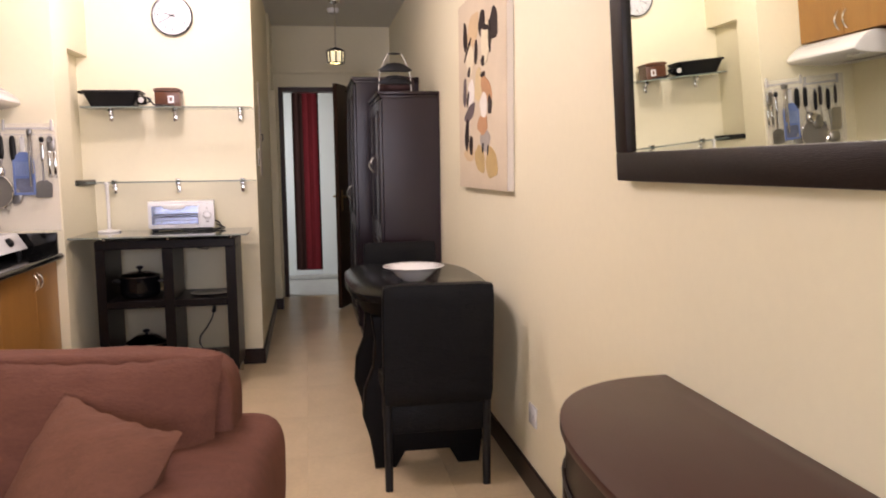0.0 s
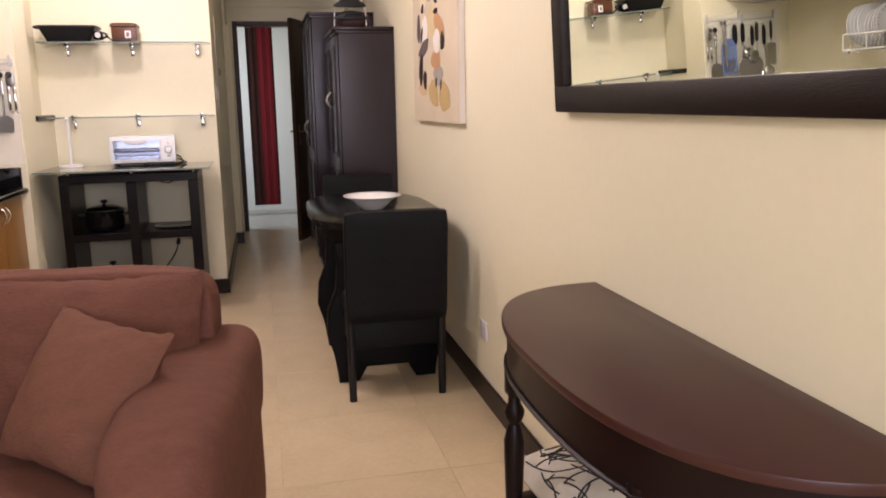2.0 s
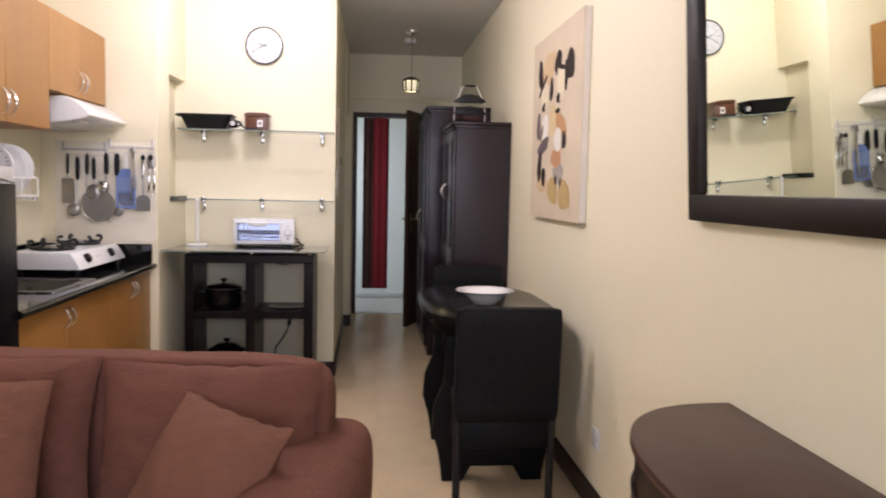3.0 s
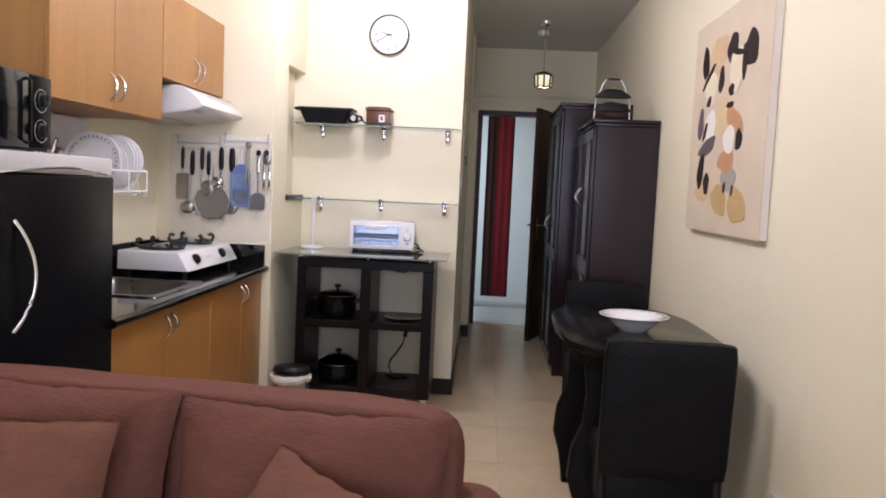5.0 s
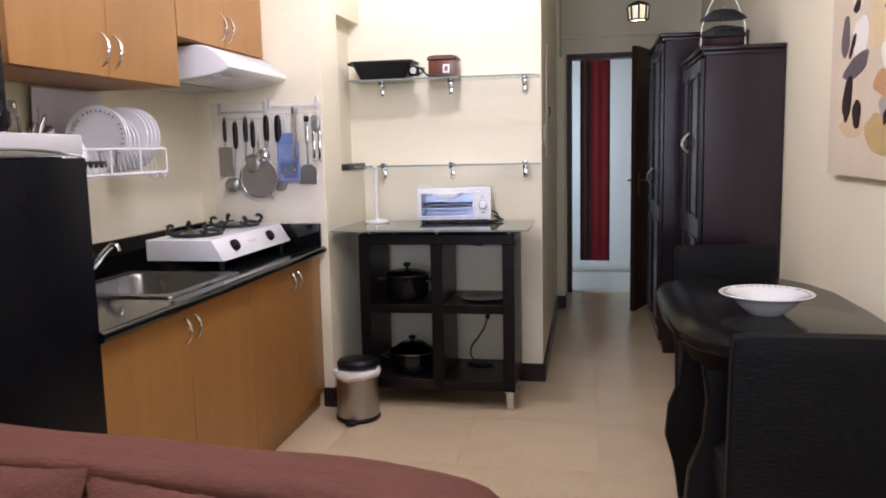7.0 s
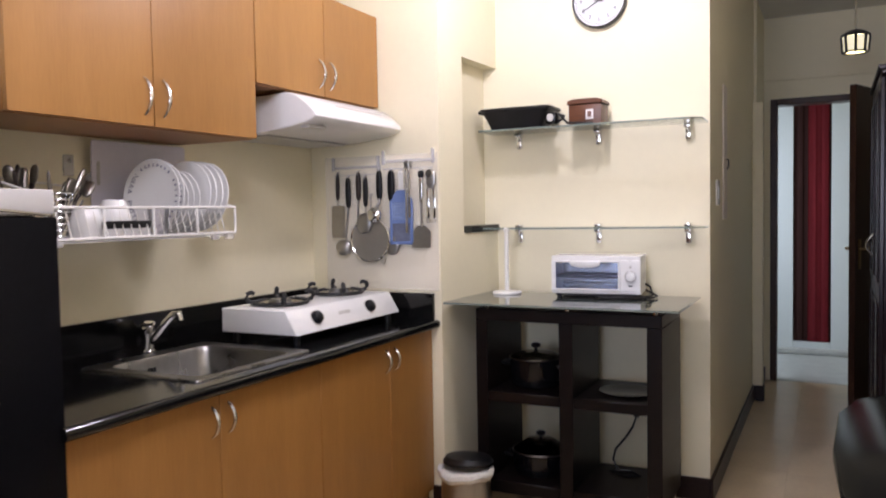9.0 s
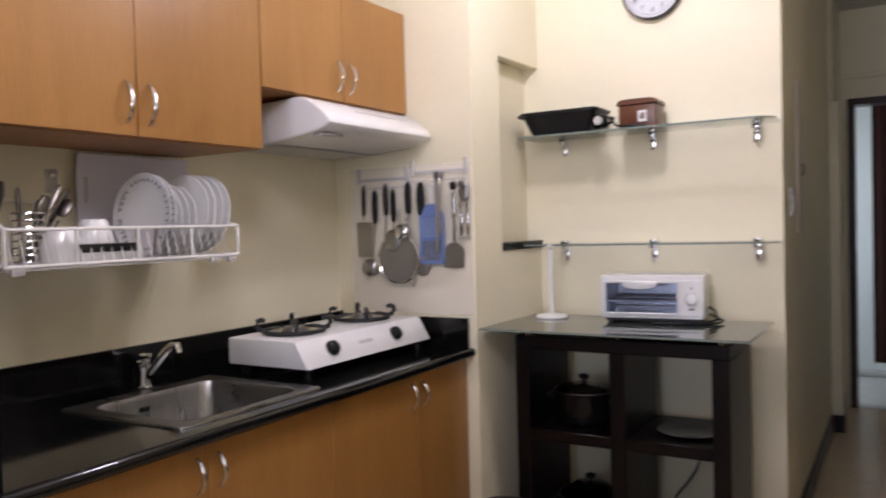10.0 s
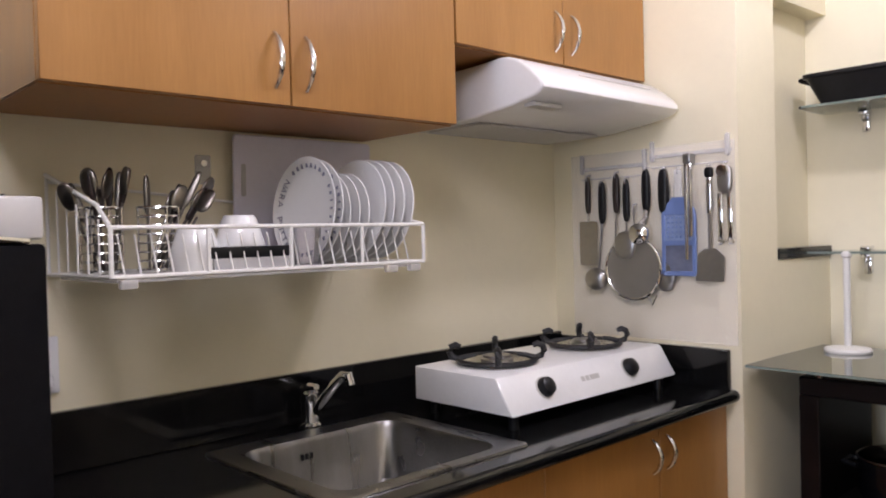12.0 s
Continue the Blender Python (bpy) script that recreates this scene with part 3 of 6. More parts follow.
for i, (y0, y1) in enumerate(((4.60, 5.62), (5.62, 6.475))):
    c = thing("base_cabinet", "beech laminate base cabinet with two doors under the counter", "cabinet", -1.6, (y0 + y1) / 2, 0, group="kitchen base cabinets")
    top = 0.62 if i == 0 else COUNTER - 0.036
    part("body", bm_box(LEFT, FRONT - 0.018, y0, y1, 0.085, top), BEECH, c, world=True)
    part("plinth", bm_box(LEFT, FRONT - 0.03, y0, y1, 0, 0.085), BEECH, c, world=True)
    mid = 5.115 if i == 0 else 6.10
    for a, b, h in ((y0, mid, mid - 0.035), (mid, y1, mid + 0.035)):
        d = part("door", bm_box(FRONT - 0.018, FRONT, a + 0.0015, b - 0.0015, 0.09, COUNTER - 0.04, 0.0015, 1), BEECH, c, world=True)
        bow_handle(d, FRONT, h, 0.695, 0.787, 0.027)

# the slab is cut for the sink
SX0, SX1, SY0, SY1 = -1.82, -1.385, 5.095, 5.575
wt = thing("worktop", "polished black granite worktop with upstand and rounded front edge", "worktop", -1.6, 5.5, COUNTER - 0.036)
EDGE = -1.284


part("slab", bm_frame(LEFT, EDGE - 0.018, 4.575, END, SX0, SX1, SY0, SY1, COUNTER - 0.036, COUNTER), GRANITE, wt, world=True)
nose = [(EDGE - 0.018, COUNTER - 0.036), (EDGE - 0.018, COUNTER)] + [(EDGE - 0.018 + 0.018 * math.sin(radians(a)), COUNTER - 0.018 + 0.018 * math.cos(radians(a))) for a in range(0, 181, 15)]
part("nosing", bm_prism(nose[1:], 4.575, END - 0.001, "y"), GRANITE, wt, world=True)
part("upstand", bm_box(LEFT, LEFT + 0.02, 4.575, END, COUNTER, 0.99, 0.003, 1), GRANITE, wt, world=True)
part("upstand", bm_box(LEFT + 0.02, -1.31, END - 0.02, END, COUNTER, 0.978, 0.003, 1), GRANITE, wt, world=True)

# sink: rim, bowl, overflow, drain
sink = thing("sink", "single bowl stainless steel inset sink", "sink", -1.59, 5.30, COUNTER - 0.18)


def rounded(x0, x1, y0, y1, r, n=5):
    return arc(x1 - r, y1 - r, r, 0, 90, n) + arc(x0 + r, y1 - r, r, 90, 180, n) + arc(x0 + r, y0 + r, r, 180, 270, n) + arc(x1 - r, y0 + r, r, 270, 360, n)


def loft(loops, cap_last=True):
    bm = bmesh.new()
    rows = [[bm.verts.new(p) for p in lp] for lp in loops]
    for a, b in zip(rows, rows[1:]):
        for i in range(len(a)):
            bm.faces.new((a[i], a[(i + 1) % len(a)], b[(i + 1) % len(a)], b[i]))
    if cap_last:
        bm.faces.new(rows[-1])
    return bm


def level(x0, x1, y0, y1, r, z):
    return [(a, b, z) for a, b in rounded(x0, x1, y0, y1, r)]


rim = loft([level(-1.856, -1.357, 5.062, 5.612, 0.015, COUNTER + 0.001), level(-1.854, -1.359, 5.064, 5.610, 0.015, COUNTER + 0.006),
            level(-1.845, -1.368, 5.074, 5.600, 0.03, COUNTER + 0.007),
            level(-1.797, -1.395, 5.115, 5.558, 0.05, COUNTER + 0.004), level(-1.790, -1.401, 5.121, 5.552, 0.05, COUNTER - 0.01),
            level(-1.777, -1.413, 5.133, 5.54, 0.05, COUNTER - 0.14), level(-1.757, -1.433, 5.153, 5.52, 0.05, COUNTER - 0.165),
            level(-1.64, -1.54, 5.285, 5.385, 0.04, COUNTER - 0.172)])
part("bowl", rim, SINK_STEEL, sink, world=True)
part("drain", bm_lathe([(0.035, 0.0), (0.04, 0.003), (0.03, 0.004), (0.012, 0.001)], 24, Matrix.Translation((-1.59, 5.335, COUNTER - 0.171))), CHROME, sink, "chrome drain ring", world=True)
for k in range(3):
    part("overflow_slot", bm_box(-1.788, -1.782, 5.275 + k * 0.013, 5.281 + k * 0.013, COUNTER - 0.044, COUNTER - 0.03), BLACK, sink, world=True)

tap = thing("kitchen_tap", "chrome single lever mixer tap behind the sink", "tap", -1.902, 5.382, COUNTER)
part("base", bm_lathe([(0.03, 0), (0.03, 0.006), (0.023, 0.012), (0.021, 0.058), (0.024, 0.064), (0.023, 0.088), (0.014, 0.096)]), CHROME, tap)
part("spout", bm_tube([(0.01, 0.005, 0.035), (0.045, 0.012, 0.075), (0.08, 0.025, 0.118), (0.10, 0.032, 0.137), (0.116, 0.038, 0.138), (0.122, 0.04, 0.115)], [0.014, 0.0135, 0.013, 0.013, 0.013, 0.012], 14), CHROME, tap)
part("lever", bm_tube([(0, 0, 0.088), (-0.002, -0.004, 0.098), (0.012, -0.008, 0.105), (0.045, -0.01, 0.108)], [0.021, 0.018, 0.011, 0.008], 12), CHROME, tap)

hob = thing("gas_hob", "white enamel two burner table gas stove on the worktop", "stove", -1.63, 6.02, COUNTER + 0.002)
HB, HT = 0.898, 0.988
prof = [(-1.803, HB), (-1.803, HT), (-1.508, HT), (-1.500, HT - 0.004), (-1.452, HB + 0.006), (-1.452, HB)]
part("body", bm_prism(prof, 5.655, 6.405, "y", 0.006), WHITE, hob, world=True)
for fx in (-1.77, -1.485):
    for fy in (5.70, 6.36):
        part("foot", bm_cyl((fx, fy, COUNTER), (fx, fy, HB), 0.014, n=12), BLACK, hob, world=True)
for by in (5.825, 6.225):
    bc = (-1.655, by, HT)
    part("drip_ring", bm_lathe([(0.04, 0.001), (0.062, 0.002), (0.085, 0.009), (0.094, 0.011), (0.094, 0.001)], 36, Matrix.Translation(bc)), NICKEL, hob, "bright steel drip bowl", world=True)
    part("burner", bm_lathe([(0.045, 0), (0.045, 0.015), (0.038, 0.019), (0.038, 0.024), (0.02, 0.026), (0.005, 0.022)], 28, Matrix.Translation(bc)), STEEL, hob, world=True)
    g = part("pan_support", bm_tube(ring((bc[0], by, HT + 0.011), 0.106, 36), 0.0075, 8, True), IRON, hob, "black iron pan support", world=True)
    for k in range(4):
        a = radians(45 + 90 * k)
        d = Vector((math.cos(a), math.sin(a), 0))
        o = Vector((bc[0], by, HT))
        pts = [o + d * q + Vector((0, 0, h)) for q, h in ((0.055, 0.026), (0.08, 0.022), (0.105, 0.014), (0.122, 0.020), (0.130, 0.034), (0.126, 0.047), (0.112, 0.053), (0.099, 0.047))]
        part("prong", bm_tube(pts, [0.006, 0.007, 0.009, 0.0095, 0.0095, 0.0095, 0.009, 0.0075], 8), IRON, g, world=True)
sl = math.atan2(0.046, HT - 0.01 - HB)
for ky in (5.81, 6.19):
    m = Matrix.Translation((-1.477, ky, 0.945)) @ Matrix.Rotation(radians(90) - sl, 4, "Y")
    part("bezel", bm_lathe([(0.03, 0.0), (0.03, 0.002), (0.024, 0.003)], 24, m), GREY, hob, world=True)
    part("knob", bm_lathe([(0.026, 0.002), (0.026, 0.012), (0.022, 0.022), (0.012, 0.027), (0.003, 0.028)], 24, m), BLACK, hob, "black plastic knob", world=True)
for k, (a, b) in enumerate(((5.965, 5.98), (5.985, 6.0), (6.005, 6.045))):
    m = Matrix.Translation((-1.479, 0, 0.943)) @ Matrix.Rotation(radians(90) - sl, 4, "Y")
    bm = bm_box(-0.007, 0.007, a, b, 0.0, 0.0035)
    bm.transform(m)
    part("badge", bm, GREY, hob, world=True)

# ---------------- kitchen: upper cabinets and hood ----------------
UF = -1.58
for y0, y1, z0, mid, hz in ((4.665, 5.624, 1.616, 5.147, 1.65), (5.627, 6.475, 1.819, 6.055, 1.852)):
    c = thing("wall_cabinet", "beech laminate wall cabinet with two doors and metal bow handles", "cabinet", -1.75, (y0 + y1) / 2, z0, group="kitchen wall cabinets")
    part("body", bm_box(LEFT, UF - 0.018, y0, y1, z0, 2.23), BEECH, c, world=True)
    part("underside", bm_box(LEFT + 0.004, UF - 0.02, y0 + 0.004, y1 - 0.004, z0 - 0.003, z0), BEECH_EDGE, c, world=True)
    for a, b, h in ((y0, mid, mid - 0.037), (mid, y1, mid + 0.037)):
        d = part("door", bm_box(UF - 0.018, UF, a + 0.0015, b - 0.0015, z0, 2.23, 0.0015, 1), BEECH, c, world=True)
        bow_handle(d, UF, h, hz, hz + 0.113, 0.03)

hood = thing("cooker_hood", "white enamelled slim cooker hood under the small cabinet", "hood", -1.68, 6.05, 1.64)
HY0, HY1 = 5.80, 6.455
side = [(LEFT, 1.655), (-1.70, 1.660), (-1.56, 1.676), (-1.485, 1.690), (-1.461, 1.699), (-1.450, 1.711), (-1.451, 1.724), (-1.464, 1.740), (-1.488, 1.761),
        (-1.514, 1.781), (-1.540, 1.797), (-1.567, 1.806), (-1.60, 1.809), (-1.70, 1.803), (LEFT, 1.797)]
part("shell", bm_prism(side, HY0, HY1, "y", 0.008, 3), WHITE, hood, world=True)
part("filter", bm_box(LEFT + 0.03, -1.72, HY0 + 0.05, HY1 - 0.05, 1.651, 1.658, 0.002, 1), GREY, hood, "grey grease filter", world=True)
for x, z in ((-1.502, 1.7715), (-1.530, 1.7905)):
    part("vent_slot", bm_cyl((x, 6.02, z), (x, 6.38, z), 0.0028, n=8), GREY, hood, world=True)
part("switch_strip", bm_box(-1.54, -1.50, HY0 + 0.03, HY0 + 0.14, 1.672, 1.684, 0.002, 1), GREY, hood, world=True)

# ---------------- fridge and microwave ----------------
fr = thing("refrigerator", "black refrigerator with a light grey top and curved handle", "refrigerator", -1.62, 4.27, 0)
FY0, FY1, FT = 3.935, 4.588, 1.407
part("body", bm_box(-1.875, -1.375, FY0, FY1, 0.03, 1.348, 0.006), FRIDGE_BLACK, fr, world=True)


def bowed(x_back, x_mid, bow, y0, y1, n=12):
    pts = [(x_back, y0), ]
    for i in range(n + 1):
        u = i / n * 2 - 1
        pts.append((x_mid - bow * u * u, y0 + (y1 - y0) * i / n))
    return pts + [(x_back, y1)]


fd = part("door", bm_prism(bowed(-1.37, -1.29, 0.018, FY0, FY1), 0.06, 1.344, "z", 0.006), FRIDGE_BLACK, fr, world=True)
part("handle", bm_tube([(-1.303, 4.015, 0.915)] + [(-1.303 + 0.045 * math.sin(math.pi * i / 12) ** 0.8, 4.015 + 0.03 * math.sin(math.pi * i / 12), 0.915 + 0.305 * i / 12) for i in range(1, 12)] + [(-1.303, 4.015, 1.22)], 0.006, 10), NICKEL, fd, "long curved pale metal handle", world=True)
part("top_cap", joined(bm_box(-1.875, -1.355, FY0, FY1, 1.350, FT, 0.006), bm_prism(bowed(-1.357, -1.297, 0.018, FY0, FY1), 1.350, FT, "z", 0.005)), GREY, fr, "light grey plastic top", world=True)
part("door_lip", bm_tube([(-1.288 - 0.018 * (i / 6 - 1) ** 2, FY0 + 0.02 + (FY1 - FY0 - 0.04) * i / 12, 1.348 + 0.02 * math.sin(math.pi * i / 12)) for i in range(13)], 0.004, 6), CHROME, fr, "thin curved chrome trim", world=True)
# grey strip stands in for the highlight on the door's rounded edge
part("edge_highlight", bm_box(-1.317, -1.310, FY0 - 0.003, FY0 + 0.003, 0.07, 1.338, 0.001, 1), GREY, fr, "highlight along the rounded door edge, modelled as a pale strip", world=True)
for fx in (-1.83, -1.41):
    for fy in (4.03, 4.52):
        part("foot", bm_cyl((fx, fy, 0), (fx, fy, 0.035), 0.018, n=12), BLACK, fr, world=True)

mw = thing("microwave_oven", "black microwave oven with two dials on the refrigerator", "microwave", -1.72, 4.31, FT)
part("case", bm_box(-1.86, -1.52, 4.105, 4.556, FT + 0.012, 1.667, 0.005), FRIDGE_BLACK, mw, world=True)
part("door", bm_box(-1.519, -1.507, 4.108, 4.425, FT + 0.02, 1.661, 0.003), BLACK_GLOSS, mw, world=True)
part("control_panel", bm_box(-1.519, -1.508, 4.428, 4.554, FT + 0.02, 1.661, 0.003), FRIDGE_BLACK, mw, world=True)
part("door_handle", bm_tube([(-1.508, 4.412, FT + 0.035), (-1.496, 4.412, FT + 0.042), (-1.496, 4.412, 1.639), (-1.508, 4.412, 1.647)], 0.006), BLACK_GLOSS, mw, world=True)
for kz in (1.485, 1.583):
    m = Matrix.Translation((-1.508, 4.495, kz)) @ Matrix.Rotation(radians(90), 4, "Y")
    d = part("dial", bm_lathe([(0.026, 0), (0.026, 0.004), (0.022, 0.006), (0.02, 0.02), (0.01, 0.021)], 28, m), BLACK, mw, world=True)
    part("dial_mark", bm_tube(ring((-1.5075, 4.495, kz), 0.037, 30, "x"), 0.0009, 5, True), GREY, d, "pale ring printed round the dial", world=True)
    part("pointer", bm_box(-1.4875, -1.486, 4.493, 4.497, kz, kz + 0.02), FRIDGE_BLACK, d, world=True)
for fx in (-1.83, -1.56):
    for fy in (4.14, 4.52):
        part("foot", bm_cyl((fx, fy, FT), (fx, fy, FT + 0.014), 0.012, n=10), BLACK, mw, world=True)

# ---------------- shelf wall ----------------
clock = thing("wall_clock", "round white wall clock with black rim", "clock", -0.70, CLOCK, 2.317)
part("case", bm_lathe([(0.120, 0.0), (0.128, 0.004), (0.128, 0.03), (0.124, 0.036), (0.120, 0.034), (0.118, 0.022)], 48, Matrix.Rotation(radians(90), 4, "X")), CHARCOAL, clock)
face = part("dial", bm_lathe([(0.118, 0.02), (0.118, 0.0225), (0.001, 0.0225)], 48, Matrix.Rotation(radians(90), 4, "X")), WHITE, clock)
for k in range(60):
    a = radians(6 * k)
    b = bm_box(-0.0012, 0.0012, -0.0235, -0.0225, 0.104, 0.110 if k % 5 else 0.111)
    b.transform(Matrix.Rotation(a, 4, "Y"))
    part("minute_mark", b, BLACK, face)


def lettering(name, text, size, m, mat, parent):
    cu = bpy.data.curves.new(name, "FONT")
    cu.body, cu.size, cu.extrude, cu.align_x, cu.align_y = text, size, 0.0004, "CENTER", "CENTER"
    tmp = bpy.data.objects.new(name, cu)
    scene.collection.objects.link(tmp)
    me = bpy.data.meshes.new_from_object(tmp.evaluated_get(bpy.context.evaluated_depsgraph_get()))
    bpy.data.objects.remove(tmp)
    bpy.data.curves.remove(cu)
    me.transform(m)
    me.materials.append(mat)
    ob = new(name, me)
    ob.parent = parent
    return ob


for k in range(1, 13):
    a = radians(30 * k)
    m = Matrix.Translation((0.086 * math.sin(a), -0.0232, 0.086 * math.cos(a))) @ Matrix.Rotation(radians(90), 4, "X")
    lettering("numeral", str(k), 0.027, m, BLACK, face)


def clock_hand(deg, length, w, y, name):
    b = bm_prism([(-w, -0.02), (w, -0.02), (w * 0.5, length), (-w * 0.5, length)], y - 0.0008, y, "y")
    b.transform(Matrix.Rotation(radians(deg), 4, "Y"))
    part(name, b, BLACK, clock)


clock_hand(289, 0.052, 0.0035, -0.0250, "hour_pointer")
clock_hand(240, 0.084, 0.0026, -0.0262, "minute_pointer")
clock_hand(80, 0.03, 0.001, -0.0272, "second_pointer")
part("hub", bm_cyl((0, -0.0225, 0), (0, -0.029, 0), 0.005, n=12), BLACK, clock)
g = part("lens", bm_lathe([(0.114, 0.0325), (0.114, 0.034), (0.001, 0.034)], 48, Matrix.Rotation(radians(90), 4, "X")), CLEAR_GLASS, clock)
g.visible_shadow = False


def glass_shelf(z, x0, x1, depth, label):
    s = thing("glass_shelf", label, "shelf", (x0 + x1) / 2, CLOCK, z)
    y0 = CLOCK - 0.025 - depth
    corner = 0.05
    poly = [(x0, CLOCK - 0.012), (x0, y0 + 0.01), (x0 + 0.01, y0)] + [(x1 - corner, y0), (x1, y0 + corner), (x1, CLOCK - 0.012)]
    sh = part("glass_plate", bm_prism(poly, z - 0.004, z + 0.004, "z", 0.001, 1), GLASS, s, world=True)
    sh.visible_shadow = False
    edge = part("glass_edge", bm_box(x0 + 0.012, x1 - corner, y0 - 0.0012, y0, z - 0.0036, z + 0.0036), GLASS_EDGE, s, "greenish polished glass edge", world=True)
    for bx in (-1.109, -0.711, -0.299):
        c = part("bracket", joined(bm_box(bx - 0.014, bx + 0.014, CLOCK - 0.05, CLOCK - 0.001, z - 0.022, z - 0.0045, 0.003),
                                   bm_box(bx - 0.014, bx + 0.014, CLOCK - 0.05, CLOCK - 0.001, z + 0.0045, z + 0.016, 0.003),
                                   bm_box(bx - 0.012, bx + 0.012, CLOCK - 0.02, CLOCK - 0.001, z - 0.075, z - 0.02, 0.004)), CHROME, s, "chrome shelf bracket", world=True)
        part("screw", bm_cyl((bx, CLOCK - 0.03, z - 0.022), (bx, CLOCK - 0.03, z - 0.034), 0.006, n=10), CHROME, c, world=True)
    return s


glass_shelf(1.722, -1.243, -0.212, 0.20, "clear glass wall shelf on chrome brackets with a cut corner")
glass_shelf(1.255, -1.25, -0.212, 0.16, "narrow clear glass wall shelf on chrome brackets")

# on the upper shelf: grill pan, cables, wooden box
SH = 1.7265
gp = thing("electric_grill_pan", "black rectangular grill pan on the upper glass shelf", "pan", -1.06, 6.93, SH)
gp.scale = (1.0, 1.0, 1.12)
gp_poly0, gp_poly1 = level(-0.125, 0.125, -0.075, 0.075, 0.02, 0.0), level(-0.165, 0.165, -0.1, 0.1, 0.03, 0.075)
part("tray", loft([gp_poly0, gp_poly1, level(-0.175, 0.175, -0.105, 0.105, 0.03, 0.078), level(-0.175, 0.175, -0.105, 0.105, 0.03, 0.088), level(-0.16, 0.16, -0.095, 0.095, 0.03, 0.088), level(-0.15, 0.15, -0.085, 0.085, 0.03, 0.06)]), BLACK, gp)
part("bottom", bm_box(-0.118, 0.118, -0.07, 0.07, 0.0, 0.012), BLACK, gp)
part("handle", bm_tube([(-0.17, -0.04, 0.083), (-0.2, -0.035, 0.083), (-0.2, 0.035, 0.083), (-0.17, 0.04, 0.083)], 0.007), TABLE_BASE, gp)
ctrl = part("thermostat", bm_box(0.15, 0.205, -0.09, -0.02, 0.012, 0.058, 0.008), BLACK_GLOSS, gp, "black plug-in thermostat")
part("dial", bm_cyl((0.18, -0.09, 0.035), (0.18, -0.1, 0.035), 0.016, n=18), GREY, ctrl)
part("lead", bm_tube([(0.2, -0.05, 0.02), (0.235, -0.07, 0.03), (0.225, -0.02, 0.045), (0.21, -0.06, 0.05), (0.25, -0.06, 0.012), (0.32, -0.075, 0.006), (0.37, -0.06, 0.005)], 0.005), BLACK, gp, "black coiled lead")
wb = thing("wooden_box", "small brown wooden box with a white label on the shelf", "box", -0.73, 6.94, SH)
wb.scale = (0.9, 1.0, 0.97)
part("body", bm_box(-0.085, 0.085, -0.06, 0.06, 0, 0.098, 0.004), WOOD_BOX, wb)
part("lid", bm_prism([(-0.092, 0.099), (0.092, 0.099), (0.088, 0.115), (0.06, 0.122), (-0.06, 0.122), (-0.088, 0.115)], -0.068, 0.068, "y", 0.002, 1), WOOD_BOX, wb)
part("label_plate", bm_box(0.005, 0.045, -0.063, -0.0605, 0.025, 0.072, 0.001, 1), WHITE, wb, "white paper label")
part("label_mark", bm_box(0.015, 0.035, -0.0645, -0.063, 0.036, 0.062), PRINT, wb)

# ---------------- glass-topped rack ----------------
GZ = 0.942
rk = thing("storage_rack", "espresso wood storage rack with four open bays and glass top", "shelf unit", -0.71, 6.72, 0)
RX0, RX1, RY0, RY1 = -1.125, -0.318, 6.51, 6.93
part("glass_top", bm_box(-1.254, -0.24, 6.45, 6.99, GZ - 0.008, GZ, 0.002, 1), material("smoked_glass", (0.045, 0.055, 0.05), 0.05, vary=0.1, coat=0.3), rk, "dark tinted glass top", world=True)
part("glass_edge", bm_box(-1.252, -0.242, 6.4485, 6.45, GZ - 0.0072, GZ - 0.0008), GLASS_EDGE, rk, world=True)
part("top_board", bm_box(RX0, RX1, RY0, RY1, 0.862, 0.915, 0.004, 1), ESPRESSO, rk, world=True)
for px in (-1.07, -0.71, -0.345):
    part("spacer", bm_cyl((px, 6.52, 0.915), (px, 6.52, GZ - 0.008), 0.012, n=12), CHROME, rk, world=True)
    part("spacer", bm_cyl((px, 6.90, 0.915), (px, 6.90, GZ - 0.008), 0.012, n=12), CHROME, rk, world=True)
for a, b in ((RX0, RX0 + 0.055), (-0.745, -0.685), (RX1 - 0.06, RX1)):
    part("upright", bm_box(a, b, RY0, RY1, 0.10, 0.862, 0.003, 1), ESPRESSO, rk, world=True)
for a, b in ((RX0 + 0.055, -0.745), (-0.685, RX1 - 0.06)):
    part("shelf", bm_box(a, b, RY0 + 0.004, RY1, 0.505, 0.55, 0.003, 1), ESPRESSO, rk, world=True)
    part("bottom_board", bm_box(a, b, RY0 + 0.004, RY1, 0.10, 0.155, 0.003, 1), ESPRESSO, rk, world=True)
for px in (RX0 + 0.03, RX1 - 0.03):
    for py in (RY0 + 0.03, RY1 - 0.03):
        lg = part("leg", bm_box(px - 0.018, px + 0.018, py - 0.018, py + 0.018, 0, 0.094, 0.002, 1), NICKEL, rk, "short square silver metal leg", world=True)
        part("bracket", bm_box(px - 0.028, px + 0.028, py - 0.028, py + 0.028, 0.094, 0.0995), NICKEL, lg, world=True)

ov = thing("toaster_oven", "white toaster oven with glass door on the rack", "oven", -0.675, 6.90, GZ, 5)
ov.scale = (1.05, 1.0, 1.07)
part("case", joined(bm_box(-0.19, 0.19, -0.095, 0.10, 0.155, 0.178, 0.003, 1), bm_box(-0.19, 0.19, -0.095, 0.10, 0.018, 0.035, 0.003, 1), bm_box(-0.19, -0.175, -0.095, 0.10, 0.03, 0.16), bm_box(0.105, 0.19, -0.1, 0.10, 0.03, 0.16, 0.002, 1), bm_box(-0.18, 0.11, 0.09, 0.10, 0.03, 0.16)), WHITE, ov)
